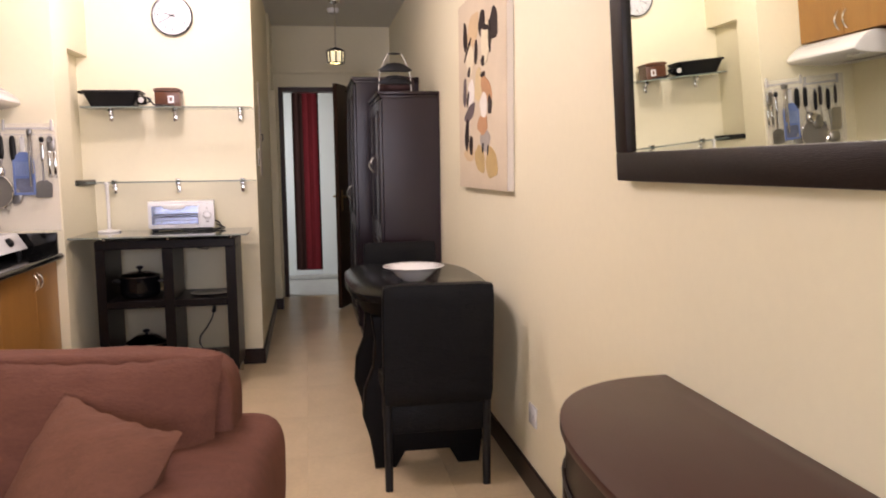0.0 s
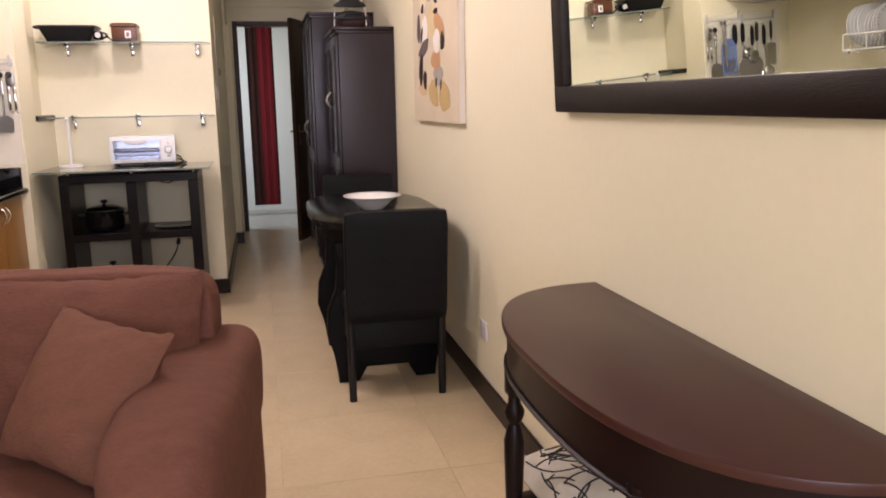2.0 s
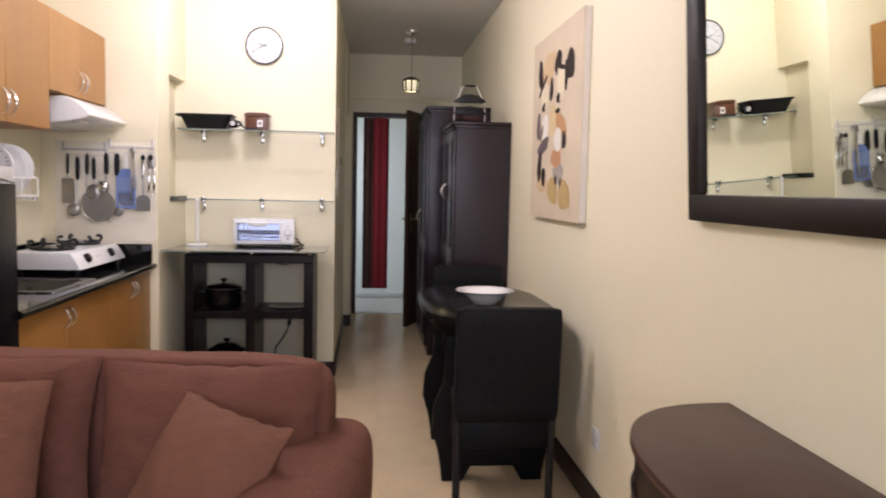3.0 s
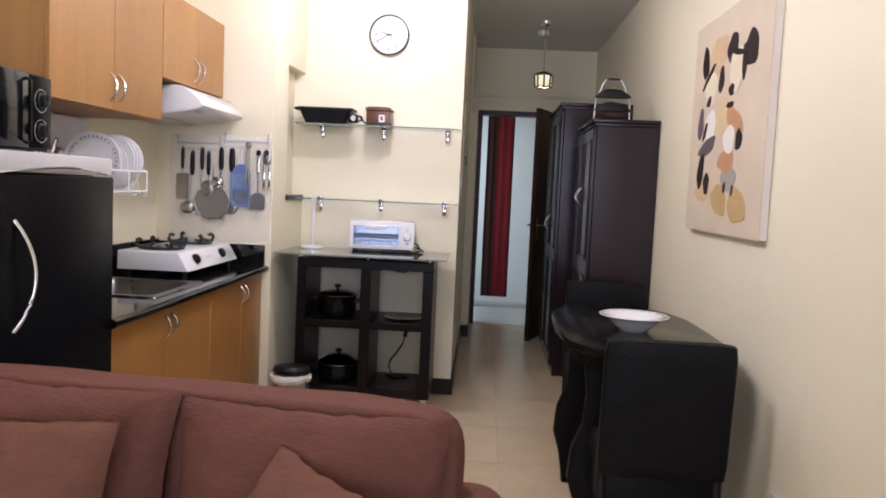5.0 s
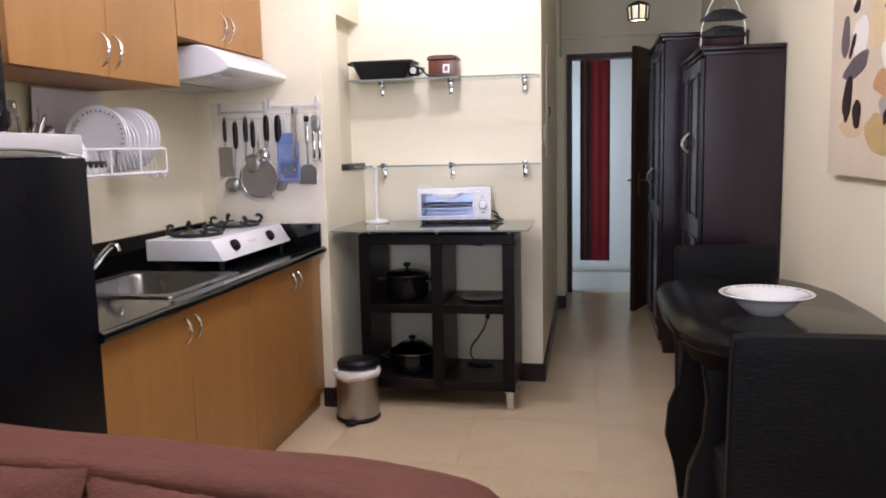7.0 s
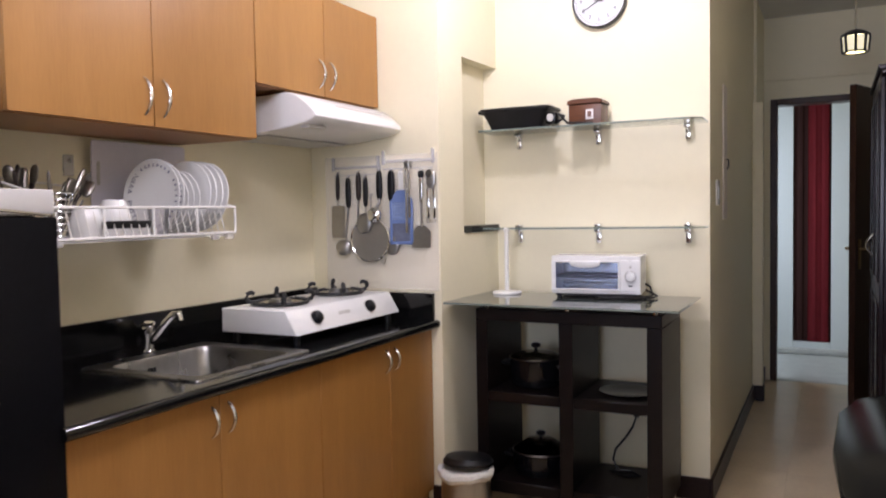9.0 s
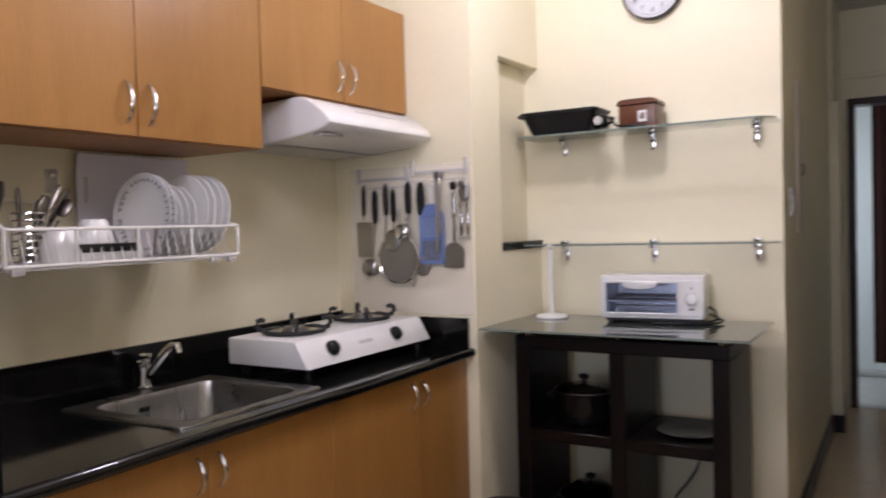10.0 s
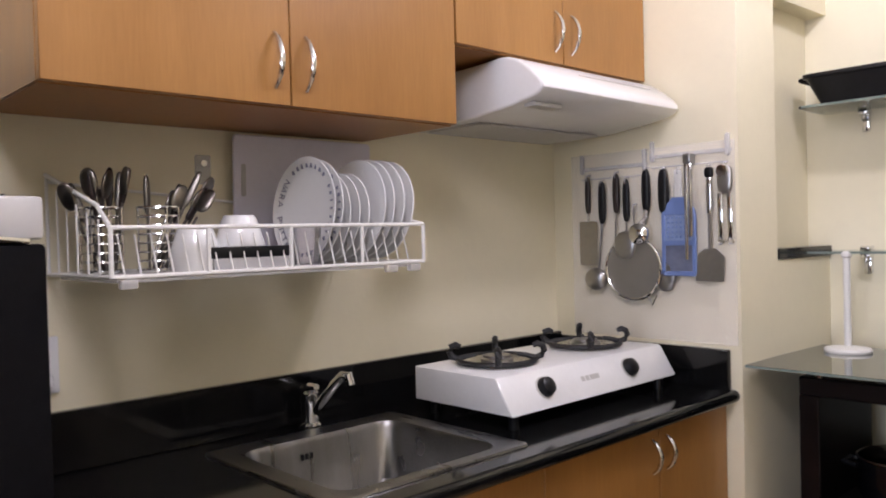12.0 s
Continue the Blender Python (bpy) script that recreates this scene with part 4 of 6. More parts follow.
part("element", bm_tube([(-0.16, 0.0, 0.055), (0.095, 0.0, 0.055)], 0.005, 8), NICKEL, ov)
part("rack_tray", bm_box(-0.17, 0.10, -0.08, 0.085, 0.078, 0.083), GREY, ov)
for k in range(8):
    part("grid_wire", bm_cyl((-0.17, -0.075 + 0.02 * k, 0.095), (0.10, -0.075 + 0.02 * k, 0.095), 0.002, n=6), NICKEL, ov)
od = part("door", bm_box(-0.172, 0.10, -0.101, -0.096, 0.038, 0.152, 0.002, 1), TINTED, ov, "tinted glass door")
part("door_frame", joined(bm_box(-0.178, 0.104, -0.104, -0.096, 0.150, 0.158, 0.002, 1), bm_box(-0.178, 0.104, -0.104, -0.096, 0.032, 0.040, 0.002, 1), bm_box(-0.178, -0.170, -0.104, -0.096, 0.04, 0.15), bm_box(0.097, 0.104, -0.104, -0.096, 0.04, 0.15)), WHITE, od)
part("door_handle", bm_prism([(-0.105, 0.156), (0.025, 0.156)] + [(-0.04 + 0.065 * math.cos(radians(a)), 0.145 - 0.017 * math.sin(radians(a))) for a in range(0, 181, 15)], -0.118, -0.104, "y", 0.003), WHITE, od)
od.visible_shadow = False
part("back_lining", bm_box(-0.174, 0.104, 0.084, 0.089, 0.036, 0.154), NICKEL, ov)
part("crumb_tray", bm_box(-0.174, 0.104, -0.085, 0.084, 0.036, 0.039), NICKEL, ov)
kz, kr = 0.092, 0.021
dl = part("dial", bm_lathe([(kr, 0), (kr, 0.006), (kr * 0.85, 0.014), (0.003, 0.015)], 24, Matrix.Translation((0.148, -0.1, kz)) @ Matrix.Rotation(radians(90), 4, "X")), WHITE, ov)
part("dial_ring", bm_tube(ring((0.148, -0.1005, kz), kr + 0.003, 28, "y"), 0.0014, 5, True), GREY, dl)
part("print_mark", bm_box(0.140, 0.156, -0.1012, -0.1, 0.052, 0.057), BLACK, ov)
part("print_mark", bm_box(0.140, 0.156, -0.1012, -0.1, 0.158, 0.160), GREY, ov)
part("print_mark", bm_box(0.144, 0.152, -0.1012, -0.1, 0.126, 0.138), GREY, ov)
for fx in (-0.16, 0.16):
    for fy in (-0.07, 0.07):
        part("foot", bm_cyl((fx, fy, 0), (fx, fy, 0.02), 0.011, n=10), BLACK, ov)
part("underside", bm_box(-0.175, 0.175, -0.085, 0.09, 0.009, 0.0175), BLACK, ov)
part("lead", bm_tube([(0.19, 0.06, 0.05), (0.215, 0.03, 0.04), (0.23, -0.02, 0.012), (0.2, -0.06, 0.006), (0.1, -0.115, 0.006), (0.0, -0.12, 0.006), (0.02, -0.13, 0.006), (0.15, -0.125, 0.006), (0.24, -0.08, 0.006), (0.25, -0.03, 0.01), (0.2, 0.0, 0.03)], 0.0042), BLACK, ov, "black lead looped round the front")

pt = thing("paper_towel_holder", "white plastic upright paper towel holder", "holder", -1.118, 6.87, GZ)
part("base", bm_lathe([(0.068, 0), (0.07, 0.006), (0.066, 0.013), (0.02, 0.018), (0.012, 0.02)], 36), WHITE_WIRE, pt)
part("post", bm_cyl((0, 0, 0.015), (0, 0, 0.30), 0.0105, n=16), WHITE_WIRE, pt)
part("knob", bm_lathe([(0.008, 0.295), (0.016, 0.302), (0.016, 0.312), (0.006, 0.318)], 20), WHITE_WIRE, pt)


def pot(name, x, y, z, r, h, label, lid_h=0.03):
    p = thing(name, label, "pot", x, y, z)
    part("body", bm_lathe([(r * 0.8, 0.0), (r * 0.93, 0.01), (r, 0.04), (r, h), (r + 0.004, h + 0.003), (r - 0.002, h + 0.004)], 40), BLACK_GLOSS, p)
    lid = part("lid", bm_lathe([(r + 0.003, h + 0.005), (r * 0.85, h + 0.018), (r * 0.5, h + lid_h), (0.012, h + lid_h + 0.005)], 40), SMOKED, p, "tinted glass lid with steel rim")
    part("lid_rim", bm_tube(ring((0, 0, h + 0.006), r + 0.002, 40), 0.003, 6, True), DARK_STEEL, lid)
    part("knob", bm_lathe([(0.008, h + lid_h), (0.008, h + lid_h + 0.014), (0.02, h + lid_h + 0.022), (0.022, h + lid_h + 0.032), (0.012, h + lid_h + 0.038)], 20), BLACK, lid)
    for s in (1, -1):
        part("handle", bm_tube([(s * r * 0.97, -0.035, h - 0.03), (s * (r + 0.035), -0.03, h - 0.025), (s * (r + 0.035), 0.03, h - 0.025), (s * r * 0.97, 0.035, h - 0.03)], 0.008), BLACK, p)
    return p


pot("stock_pot", -0.914, 6.70, 0.55, 0.116, 0.125, "black cooking pot with glass lid on the rack")
pot("casserole_pot", -0.895, 6.70, 0.155, 0.125, 0.10, "dark cooking pot with shiny lid on the bottom board", 0.05)
tr = thing("flat_tray", "dark flat oval tray lying on the rack shelf", "tray", -0.50, 6.70, 0.55)
part("tray", bm_lathe([(0.08, 0), (0.115, 0.006), (0.12, 0.012), (0.112, 0.012), (0.08, 0.004)], 32), BLACK_GLOSS, tr)
ld = thing("power_lead", "black power lead with plug standing up in the rack", "cable", -0.55, 6.80, 0.155)
part("cable", bm_tube([(-0.06, 0.02, 0.005), (-0.02, 0.0, 0.02), (-0.045, 0.02, 0.06), (-0.04, 0.04, 0.10), (0.0, 0.06, 0.15), (0.03, 0.08, 0.20), (0.045, 0.09, 0.25)], 0.005), BLACK, ld)
part("plug", bm_cyl((0.043, 0.088, 0.245), (0.05, 0.095, 0.285), 0.014, 0.010, 12), BLACK, ld)
part("cable_loop", bm_tube([(-0.06, 0.02, 0.005), (0.02, -0.03, 0.005), (0.08, 0.0, 0.005), (0.03, 0.05, 0.005), (-0.03, 0.04, 0.006)], 0.005), BLACK, ld)
hk = thing("hanging_lead", "short black lead loop hanging under the rack top", "cable", -0.53, 6.72, 0.85)
part("cable", bm_tube([(-0.05, 0, 0.012), (-0.03, 0, -0.012), (0.02, 0, -0.018), (0.07, 0, 0.012)], 0.004), BLACK, hk)

# pedal bin
bn = thing("pedal_bin", "small brushed steel pedal bin with black lid and white liner", "bin", -1.10, 6.33, 0)
part("base", bm_lathe([(0.108, 0), (0.112, 0.006), (0.112, 0.018), (0.104, 0.024)], 36), BLACK, bn)
part("drum", bm_lathe([(0.104, 0.02), (0.106, 0.03), (0.104, 0.235), (0.10, 0.24)], 40), STEEL, bn)
bm = bm_lathe([(0.105, 0.24), (0.108, 0.220), (0.112, 0.222), (0.121, 0.240), (0.118, 0.256), (0.105, 0.262), (0.098, 0.256)], 40)
for v in bm.verts:
    q = 1 + 0.10 * noise.noise(v.co * 26) * max(0, (v.co.z - 0.2) * 12)
    v.co = Vector((v.co.x * q, v.co.y * q, v.co.z + 0.014 * noise.noise(v.co * 19 + Vector((3, 0, 0)))))
part("liner", bm, BAG, bn, "crumpled white bin liner")
part("lid", bm_lathe([(0.107, 0.255), (0.108, 0.268), (0.095, 0.285), (0.05, 0.294), (0.004, 0.296)], 36, Matrix.Translation((0, 0.004, 0.016)) @ Matrix.Rotation(radians(-5), 4, "X")), BLACK, bn)
part("pedal", bm_box(-0.025, 0.025, -0.15, -0.10, 0.008, 0.018, 0.004), BLACK, bn)
part("hinge", bm_box(-0.03, 0.03, 0.085, 0.115, 0.225, 0.285, 0.006), BLACK, bn)

# ---------------- dish rack on the wall ----------------
dr = thing("dish_rack", "white wire dish rack fixed to the kitchen wall", "rack", -1.78, 5.15, 1.29)
DX_F, DY0, DY1, DZ, DT = -1.602, 4.780, 5.520, 1.281, 1.370
w = 0.0036


def wire(parent, *pts, r=w, name="wire"):
    return part(name, bm_tube(pts, r, 7), WHITE_WIRE, parent, world=True)


wire(dr, (DX_F, DY0, DT), (DX_F, DY1, DT), r=0.0045, name="top_rail")
wire(dr, (DX_F, DY0, DZ), (DX_F, DY1, DZ), r=0.0045, name="bottom_rail")
wire(dr, (LEFT + 0.012, DY0, DZ), (LEFT + 0.012, DY1, DZ), name="back_rail")
wire(dr, (LEFT + 0.012, DY0, 1.475), (LEFT + 0.012, DY1, 1.41), name="back_rail")
for k in range(5):
    y = DY0 + (DY1 - DY0) * k / 4
    wire(dr, (DX_F, y, DZ), (DX_F, y, DT), r=0.0045, name="post")
for y, zb in ((DY0, 1.49), (DY1, 1.41)):
    wire(dr, (LEFT + 0.008, y, zb), (DX_F - 0.06, y, DT + (zb - DT) * 0.35), (DX_F, y, DT), r=0.0045, name="side_rail")
    wire(dr, (LEFT + 0.008, y, DZ), (DX_F, y, DZ), r=0.0045, name="side_rail")
    wire(dr, (LEFT + 0.012, y, DZ), (LEFT + 0.012, y, zb), name="post")
for k in range(1, 24):
    y = DY0 + (DY1 - DY0) * k / 24
    wire(dr, (LEFT + 0.012, y, DZ), (DX_F, y, DZ), r=0.0022, name="floor_wire")
for k in range(1, 24):
    y = DY0 + (DY1 - DY0) * k / 24
    wire(dr, (DX_F - 0.02, y, DZ), (DX_F - 0.035, y - 0.006, DT - 0.012), r=0.0018, name="divider_wire")
for k in range(1, 6):
    x = LEFT + 0.02 + (DX_F - LEFT - 0.02) * k / 6
    wire(dr, (x, DY0, DZ), (x, DY0, DT + 0.1 * (1 - k / 6)), r=0.0018, name="divider_wire")
for y in (DY0 + 0.03, DY1 - 0.03, 5.42):
    part("clip", bm_box(DX_F - 0.012, DX_F + 0.006, y - 0.016, y + 0.016, DZ - 0.022, DZ - 0.004, 0.004), CLEAR, dr, "clear plastic clip", world=True)
part("drip_tray", bm_box(LEFT + 0.02, DX_F - 0.03, DY0 + 0.02, DY1 - 0.02, DZ - 0.012, DZ - 0.006), CLEAR, dr, "clear plastic drip tray", world=True)
for y in (4.74, 5.50):
    part("wall_hook", bm_box(LEFT, LEFT + 0.012, y - 0.012, y + 0.012, DZ - 0.012, DZ + 0.012, 0.003), WHITE_WIRE, dr, "small white wall hook", world=True)

cb = thing("chopping_board", "translucent white plastic chopping board behind the plates", "board", -1.87, 5.34, DZ)
b = bm_prism(rounded(-0.145, 0.275, 0.0, 0.322, 0.012), -0.004, 0.004, "x", 0.002, 1)
b.transform(Matrix.Translation((LEFT + 0.022, 5.345, DZ)) @ Matrix.Rotation(radians(2), 4, "Y"))
part("board", b, BOARD, cb, world=True)
b = bm_prism(rounded(-0.125, -0.113, 0.17, 0.25, 0.005), 0.004, 0.0052, "x")
b.transform(Matrix.Translation((LEFT + 0.022, 5.345, DZ)) @ Matrix.Rotation(radians(2), 4, "Y"))
part("grip_slot", b, GREY, cb, world=True)


def plate_profile(r):
    return [(r * 0.52, 0.0), (r * 0.56, 0.003), (r * 0.62, 0.006), (r * 0.97, 0.022), (r, 0.025), (r * 0.985, 0.0265), (r * 0.63, 0.0095), (r * 0.02, 0.0055)]


def standing(y, lean, r, x=-1.735):
    """The pose of a plate that stands on its rim in the rack, facing along -y and a little to the room."""
    return Matrix.Translation((x, y, DZ + r + 0.001)) @ Matrix.Rotation(radians(lean), 4, "X") @ Matrix.Rotation(radians(2), 4, "Z") @ Matrix.Rotation(radians(90), 4, "X")


plates = [(5.292, -5, 0.125), (5.315, -6, 0.122), (5.346, -6, 0.108), (5.373, -7, 0.107), (5.400, -7, 0.107), (5.434, -8, 0.124), (5.460, -8, 0.125), (5.490, -9, 0.125), (5.520, -9, 0.124)]
for k, (y, lean, r) in enumerate(plates):
    m = standing(y, lean, r)
    lab = "white porcelain plate with grey printed letters round its rim" if k < 2 else "white porcelain plate standing in the dish rack"
    p = thing("plate", lab, "plate", m.translation.x, m.translation.y, DZ, group="plates in the rack")
    b = bm_lathe(plate_profile(r), 44)
    b.transform(m)
    body = part("dish", b, PORCELAIN, p, world=True)
    if k < 2:
        # words run round the rim, letter tops towards the middle
        words = {j: c for j, c in enumerate("NARA.PUTT")} if k == 0 else {}
        for j in range(36):
            a = 10 * j + 140
            c = words.get(j)
            if c:
                q = m @ Matrix.Rotation(radians(a), 4, "Z") @ Matrix.Translation((r * 0.84, 0, 0.0205)) @ Matrix.Rotation(radians(90), 4, "Z") @ Matrix.Rotation(radians(-9), 4, "X")
                lettering("rim_letter", c, 0.028, ROOTS[p].inverted() @ q, LETTER, p)
            elif j % 9 != 8:
                b = bm_box(-0.0032 + 0.001 * (j % 2), 0.0032 - 0.001 * (j % 3), r * 0.80, r * 0.875, 0.0175, 0.0225)
                b.transform(m @ Matrix.Rotation(radians(a - 90), 4, "Z"))
                part("rim_print", b, LETTER, p, "grey rim print", world=True)

for k, (cx, cy, r, h) in enumerate(((-1.70, 4.985, 0.050, 0.092), (-1.70, 5.085, 0.053, 0.112))):
    cup = thing("cup", "white porcelain cup turned over in the dish rack", "cup", cx, cy, DZ + 0.002, group="cups in the rack")
    part("cup_body", bm_lathe([(r, 0), (r, 0.004), (r * 0.97, h * 0.5), (r * 0.72, h * 0.9), (r * 0.6, h), (r * 0.52, h), (r * 0.50, h - 0.006)], 30), PORCELAIN, cup)
tr2 = thing("cutlery_grater", "black slotted strip lying in the dish rack", "utensil", -1.633, 5.075, DZ + 0.004)
part("strip", bm_box(-0.005, 0.005, -0.09, 0.09, 0.022, 0.045, 0.003), BLACK, tr2)
part("base", bm_box(-0.004, 0.004, -0.085, 0.085, 0.0, 0.022), CLEAR, tr2)

tumbler = thing("drinking_glass", "clear drinking glass standing beside the plates", "glass", -1.66, 5.225, DZ + 0.003)
gl = part("cup_wall", bm_lathe([(0.026, 0.0), (0.034, 0.088), (0.0325, 0.088), (0.0245, 0.006), (0.002, 0.006)], 28), SHEER, tumbler)
gl.visible_shadow = False
part("rim", bm_tube(ring((0, 0, 0.088), 0.0333, 28), 0.0012, 6, True), CLEAR, tumbler)

# cutlery baskets of wire with their cutlery
for k, (cx, cy) in enumerate(((-1.80, 4.835), (-1.76, 4.935))):
    bk = thing("cutlery_basket", "round chrome wire basket full of cutlery", "basket", cx, cy, DZ + 0.003, group="cutlery baskets")
    for j in range(8):
        part("hoop", bm_tube(ring((0, 0, 0.004 + 0.018 * j), 0.042, 24), 0.002, 6, True), CHROME, bk)
    for j in range(8):
        a = 2 * math.pi * j / 8
        part("upright", bm_cyl((0.042 * math.cos(a), 0.042 * math.sin(a), 0.004), (0.042 * math.cos(a), 0.042 * math.sin(a), 0.13), 0.0018, n=6), CHROME, bk)
    part("floor", bm_cyl((0, 0, 0), (0, 0, 0.004), 0.042, n=24), CHROME, bk)
    rnd = random.Random(5 + k)
    for j in range(10):
        a, rr = rnd.uniform(0, 6.28), rnd.uniform(0.004, 0.026)
        lean_y = rnd.uniform(-0.05, 0.06) + (0.05 if k else -0.01)
        p0 = Vector((rr * math.cos(a), rr * math.sin(a), 0.006))
        top = Vector((p0.x + rnd.uniform(-0.03, 0.02), p0.y + lean_y, rnd.uniform(0.14, 0.19)))
        d = (top - p0).normalized()
        cut = thing("cutlery", "steel cutlery piece with handle standing in the basket", "cutlery", cx, cy, DZ + 0.003, group="cutlery")
        part("shaft", bm_tube([p0, p0 + (top - p0) * 0.75], 0.003, 6), DARK_STEEL, cut)
        m = Matrix.Translation(top) @ d.to_track_quat("Z", "Y").to_matrix().to_4x4() @ Matrix.Rotation(rnd.uniform(0, 3), 4, "Z")
        if j % 2 == 0:
            part("bowl", bm_soft(0.034, 0.012, 0.058, 2.2, 5, m=m), DARK_STEEL, cut)
        else:
            part("grip", bm_soft(0.016, 0.010, 0.085, 3.0, 4, m=m @ Matrix.Translation((0, 0, -0.015))), BROWN_HANDLE if j % 4 != 3 else DARK_STEEL, cut)

lad = thing("ladle", "dark ladle hanging beside the dish rack", "ladle", LEFT + 0.03, 4.70, 1.24)
part("bowl", bm_soft(0.03, 0.06, 0.07, 2.2, 6), BLACK, lad)
part("handle", bm_tube([(0, 0, 0.03), (0, -0.01, 0.12), (-0.012, 0, 0.2), (-0.028, 0, 0.205)], 0.005), BLACK, lad)
ok = thing("kitchen_socket", "white wall socket above the counter", "socket", LEFT, 4.76, 1.03)
part("plate", bm_box(LEFT, LEFT + 0.009, 4.715, 4.795, 1.03, 1.15, 0.003), WHITE, ok, world=True)
for z in (1.06, 1.12):
    for s in (-0.008, 0.008):
        part("slot", bm_box(LEFT + 0.0088, LEFT + 0.0096, 4.755 + s - 0.0015, 4.755 + s + 0.0015, z - 0.007, z + 0.007), BLACK, ok, world=True)
part("plug", bm_box(LEFT + 0.01, LEFT + 0.04, 4.74, 4.775, 1.045, 1.075, 0.006), WHITE, ok, world=True)
hk2 = thing("adhesive_hook", "clear adhesive wall hook with a round metal button", "hook", LEFT, 5.135, 1.50)
part("pad", bm_box(LEFT, LEFT + 0.006, 5.115, 5.155, 1.48, 1.55, 0.002, 1), CLEAR, hk2, world=True)
part("button", bm_cyl((LEFT + 0.006, 5.135, 1.53), (LEFT + 0.012, 5.135, 1.53), 0.008, n=14), NICKEL, hk2, world=True)

# ---------------- utensil rail on the pier ----------------
UY = END
rail = thing("utensil_rail", "clear plastic hook rails on the kitchen pier", "rail", -1.57, UY, 1.58)
for x0, x1, z in ((-1.845, -1.575, 1.555), (-1.57, -1.292, 1.575)):
    part("bar", bm_box(x0, x1, UY - 0.009, UY - 0.004, z - 0.006, z + 0.006, 0.002), CLEAR, rail, world=True)
    for xe in (x0 + 0.012, x1 - 0.012):
        part("end_bracket", bm_box(xe - 0.007, xe + 0.007, UY - 0.016, UY - 0.001, z - 0.016, z + 0.05, 0.005), CLEAR, rail, world=True)
    part("hook_strip", bm_tube([(x0 + 0.01, UY - 0.012, z - 0.035), (x1 - 0.01, UY - 0.012, z - 0.035)], 0.0022, 6), CLEAR, rail, world=True)

sheet = part("backing_sheet", bm_box(-1.885, -1.285, UY - 0.0035, UY - 0.0005, 0.99, 1.605, 0.001, 1), SHEET, rail, "clear plastic backing sheet", world=True)
sheet.visible_shadow = False


def hang(name, label, x, z):
    t = thing(name, label, "utensil", x, UY - 0.022, z, group="hanging utensils")
    part("hook", bm_tube([(0, 0.018, 0.008), (0, -0.006, 0.004), (0, -0.006, -0.012), (0, 0.004, -0.014)], 0.003, 6), CLEAR, rail).matrix_local = ROOTS[rail].inverted() @ ROOTS[t]
    return t


def grip(t, length, r=0.009, mat=None, top=0.0):
    return part("grip", bm_soft(r * 2.4, r * 1.7, length * 1.1, 3.2, 6, m=Matrix.Translation((0, 0, top - length * 0.53))), mat or BLACK, t, "dark plastic grip")


def shaft(t, z0, z1, r=0.003, dx=0.0):
    return part("shaft", bm_tube([(0, 0, z0), (dx * 0.5, 0, (z0 + z1) / 2), (dx, 0, z1)], r, 8), STEEL, t)


t = hang("slotted_turner", "steel slotted turner with dark handle on the rail", -1.803, 1.527)
grip(t, 0.115, 0.008, BROWN_HANDLE)
shaft(t, -0.11, -0.155)
part("blade", bm_prism(rounded(-0.037, 0.037, -0.30, -0.15, 0.008), -0.001, 0.001, "y"), STEEL, t)
t = hang("soup_ladle", "steel soup ladle with black handle on the rail", -1.745, 1.507)
grip(t, 0.13, 0.011)
shaft(t, -0.12, -0.30, 0.004, -0.02)
part("bowl", bm_soft(0.085, 0.045, 0.075, 2.1, 8, m=Matrix.Translation((-0.022, -0.012, -0.325))), STEEL, t)
t = hang("carving_fork", "slim fork with brown handle on the rail", -1.688, 1.530)
grip(t, 0.12, 0.010, BROWN_HANDLE)
shaft(t, -0.11, -0.24, 0.0035, -0.008)
t = hang("serving_spoon", "steel serving spoon with black handle on the rail", -1.650, 1.509)
grip(t, 0.128, 0.010)
shaft(t, -0.12, -0.18)
part("bowl", bm_soft(0.085, 0.03, 0.095, 2.2, 8, m=Matrix.Translation((0, -0.008, -0.215))), STEEL, t)
t = hang("mesh_strainer", "round steel mesh strainer hanging on the rail", -1.622, 1.420)
part("rim", bm_tube(ring((0, -0.012, -0.20), 0.102, 40, "y"), 0.005, 8, True), CHROME, t)
MESH = material("fine_steel_mesh", (0.36, 0.34, 0.31), 0.45, 0.6, vary=0.1, scale=9, fine=900)
MESH.node_tree.nodes["Principled BSDF"].inputs["Alpha"].default_value = 0.72
part("mesh", bm_lathe([(0.10, 0.0), (0.085, 0.018), (0.05, 0.026), (0.003, 0.028), (0.05, 0.024), (0.083, 0.016)], 36, Matrix.Translation((0, -0.012, -0.20)) @ Matrix.Rotation(radians(-90), 4, "X") @ Matrix.Scale(0.45, 4, (0, 0, 1))), MESH, t)
shaft(t, 0.0, -0.10)
part("ear", bm_tube([(0.055, -0.012, -0.29), (0.07, -0.012, -0.315), (0.085, -0.012, -0.285)], 0.0035, 6), CHROME, t)
t = hang("gravy_ladle", "small steel ladle with black handle on the rail", -1.575, 1.535)
grip(t, 0.125, 0.012)
part("neck", bm_tube([(0, 0, -0.115), (0, -0.004, -0.15), (-0.012, -0.012, -0.175)], [0.006, 0.007, 0.014], 10), STEEL, t)
part("bowl", bm_soft(0.072, 0.045, 0.07, 2.2, 8, m=Matrix.Translation((-0.01, -0.03, -0.205))), CHROME, t)
t = hang("basting_spoon", "large black spoon hanging on the rail", -1.512, 1.532)
grip(t, 0.13, 0.014)
shaft(t, -0.12, -0.29, 0.004)
part("bowl", bm_soft(0.075, 0.02, 0.11, 2.2, 8, m=Matrix.Translation((0, 0.004, -0.33))), STEEL, t)
t = hang("box_grater", "blue plastic framed flat grater with white handle", -1.460, 1.527)
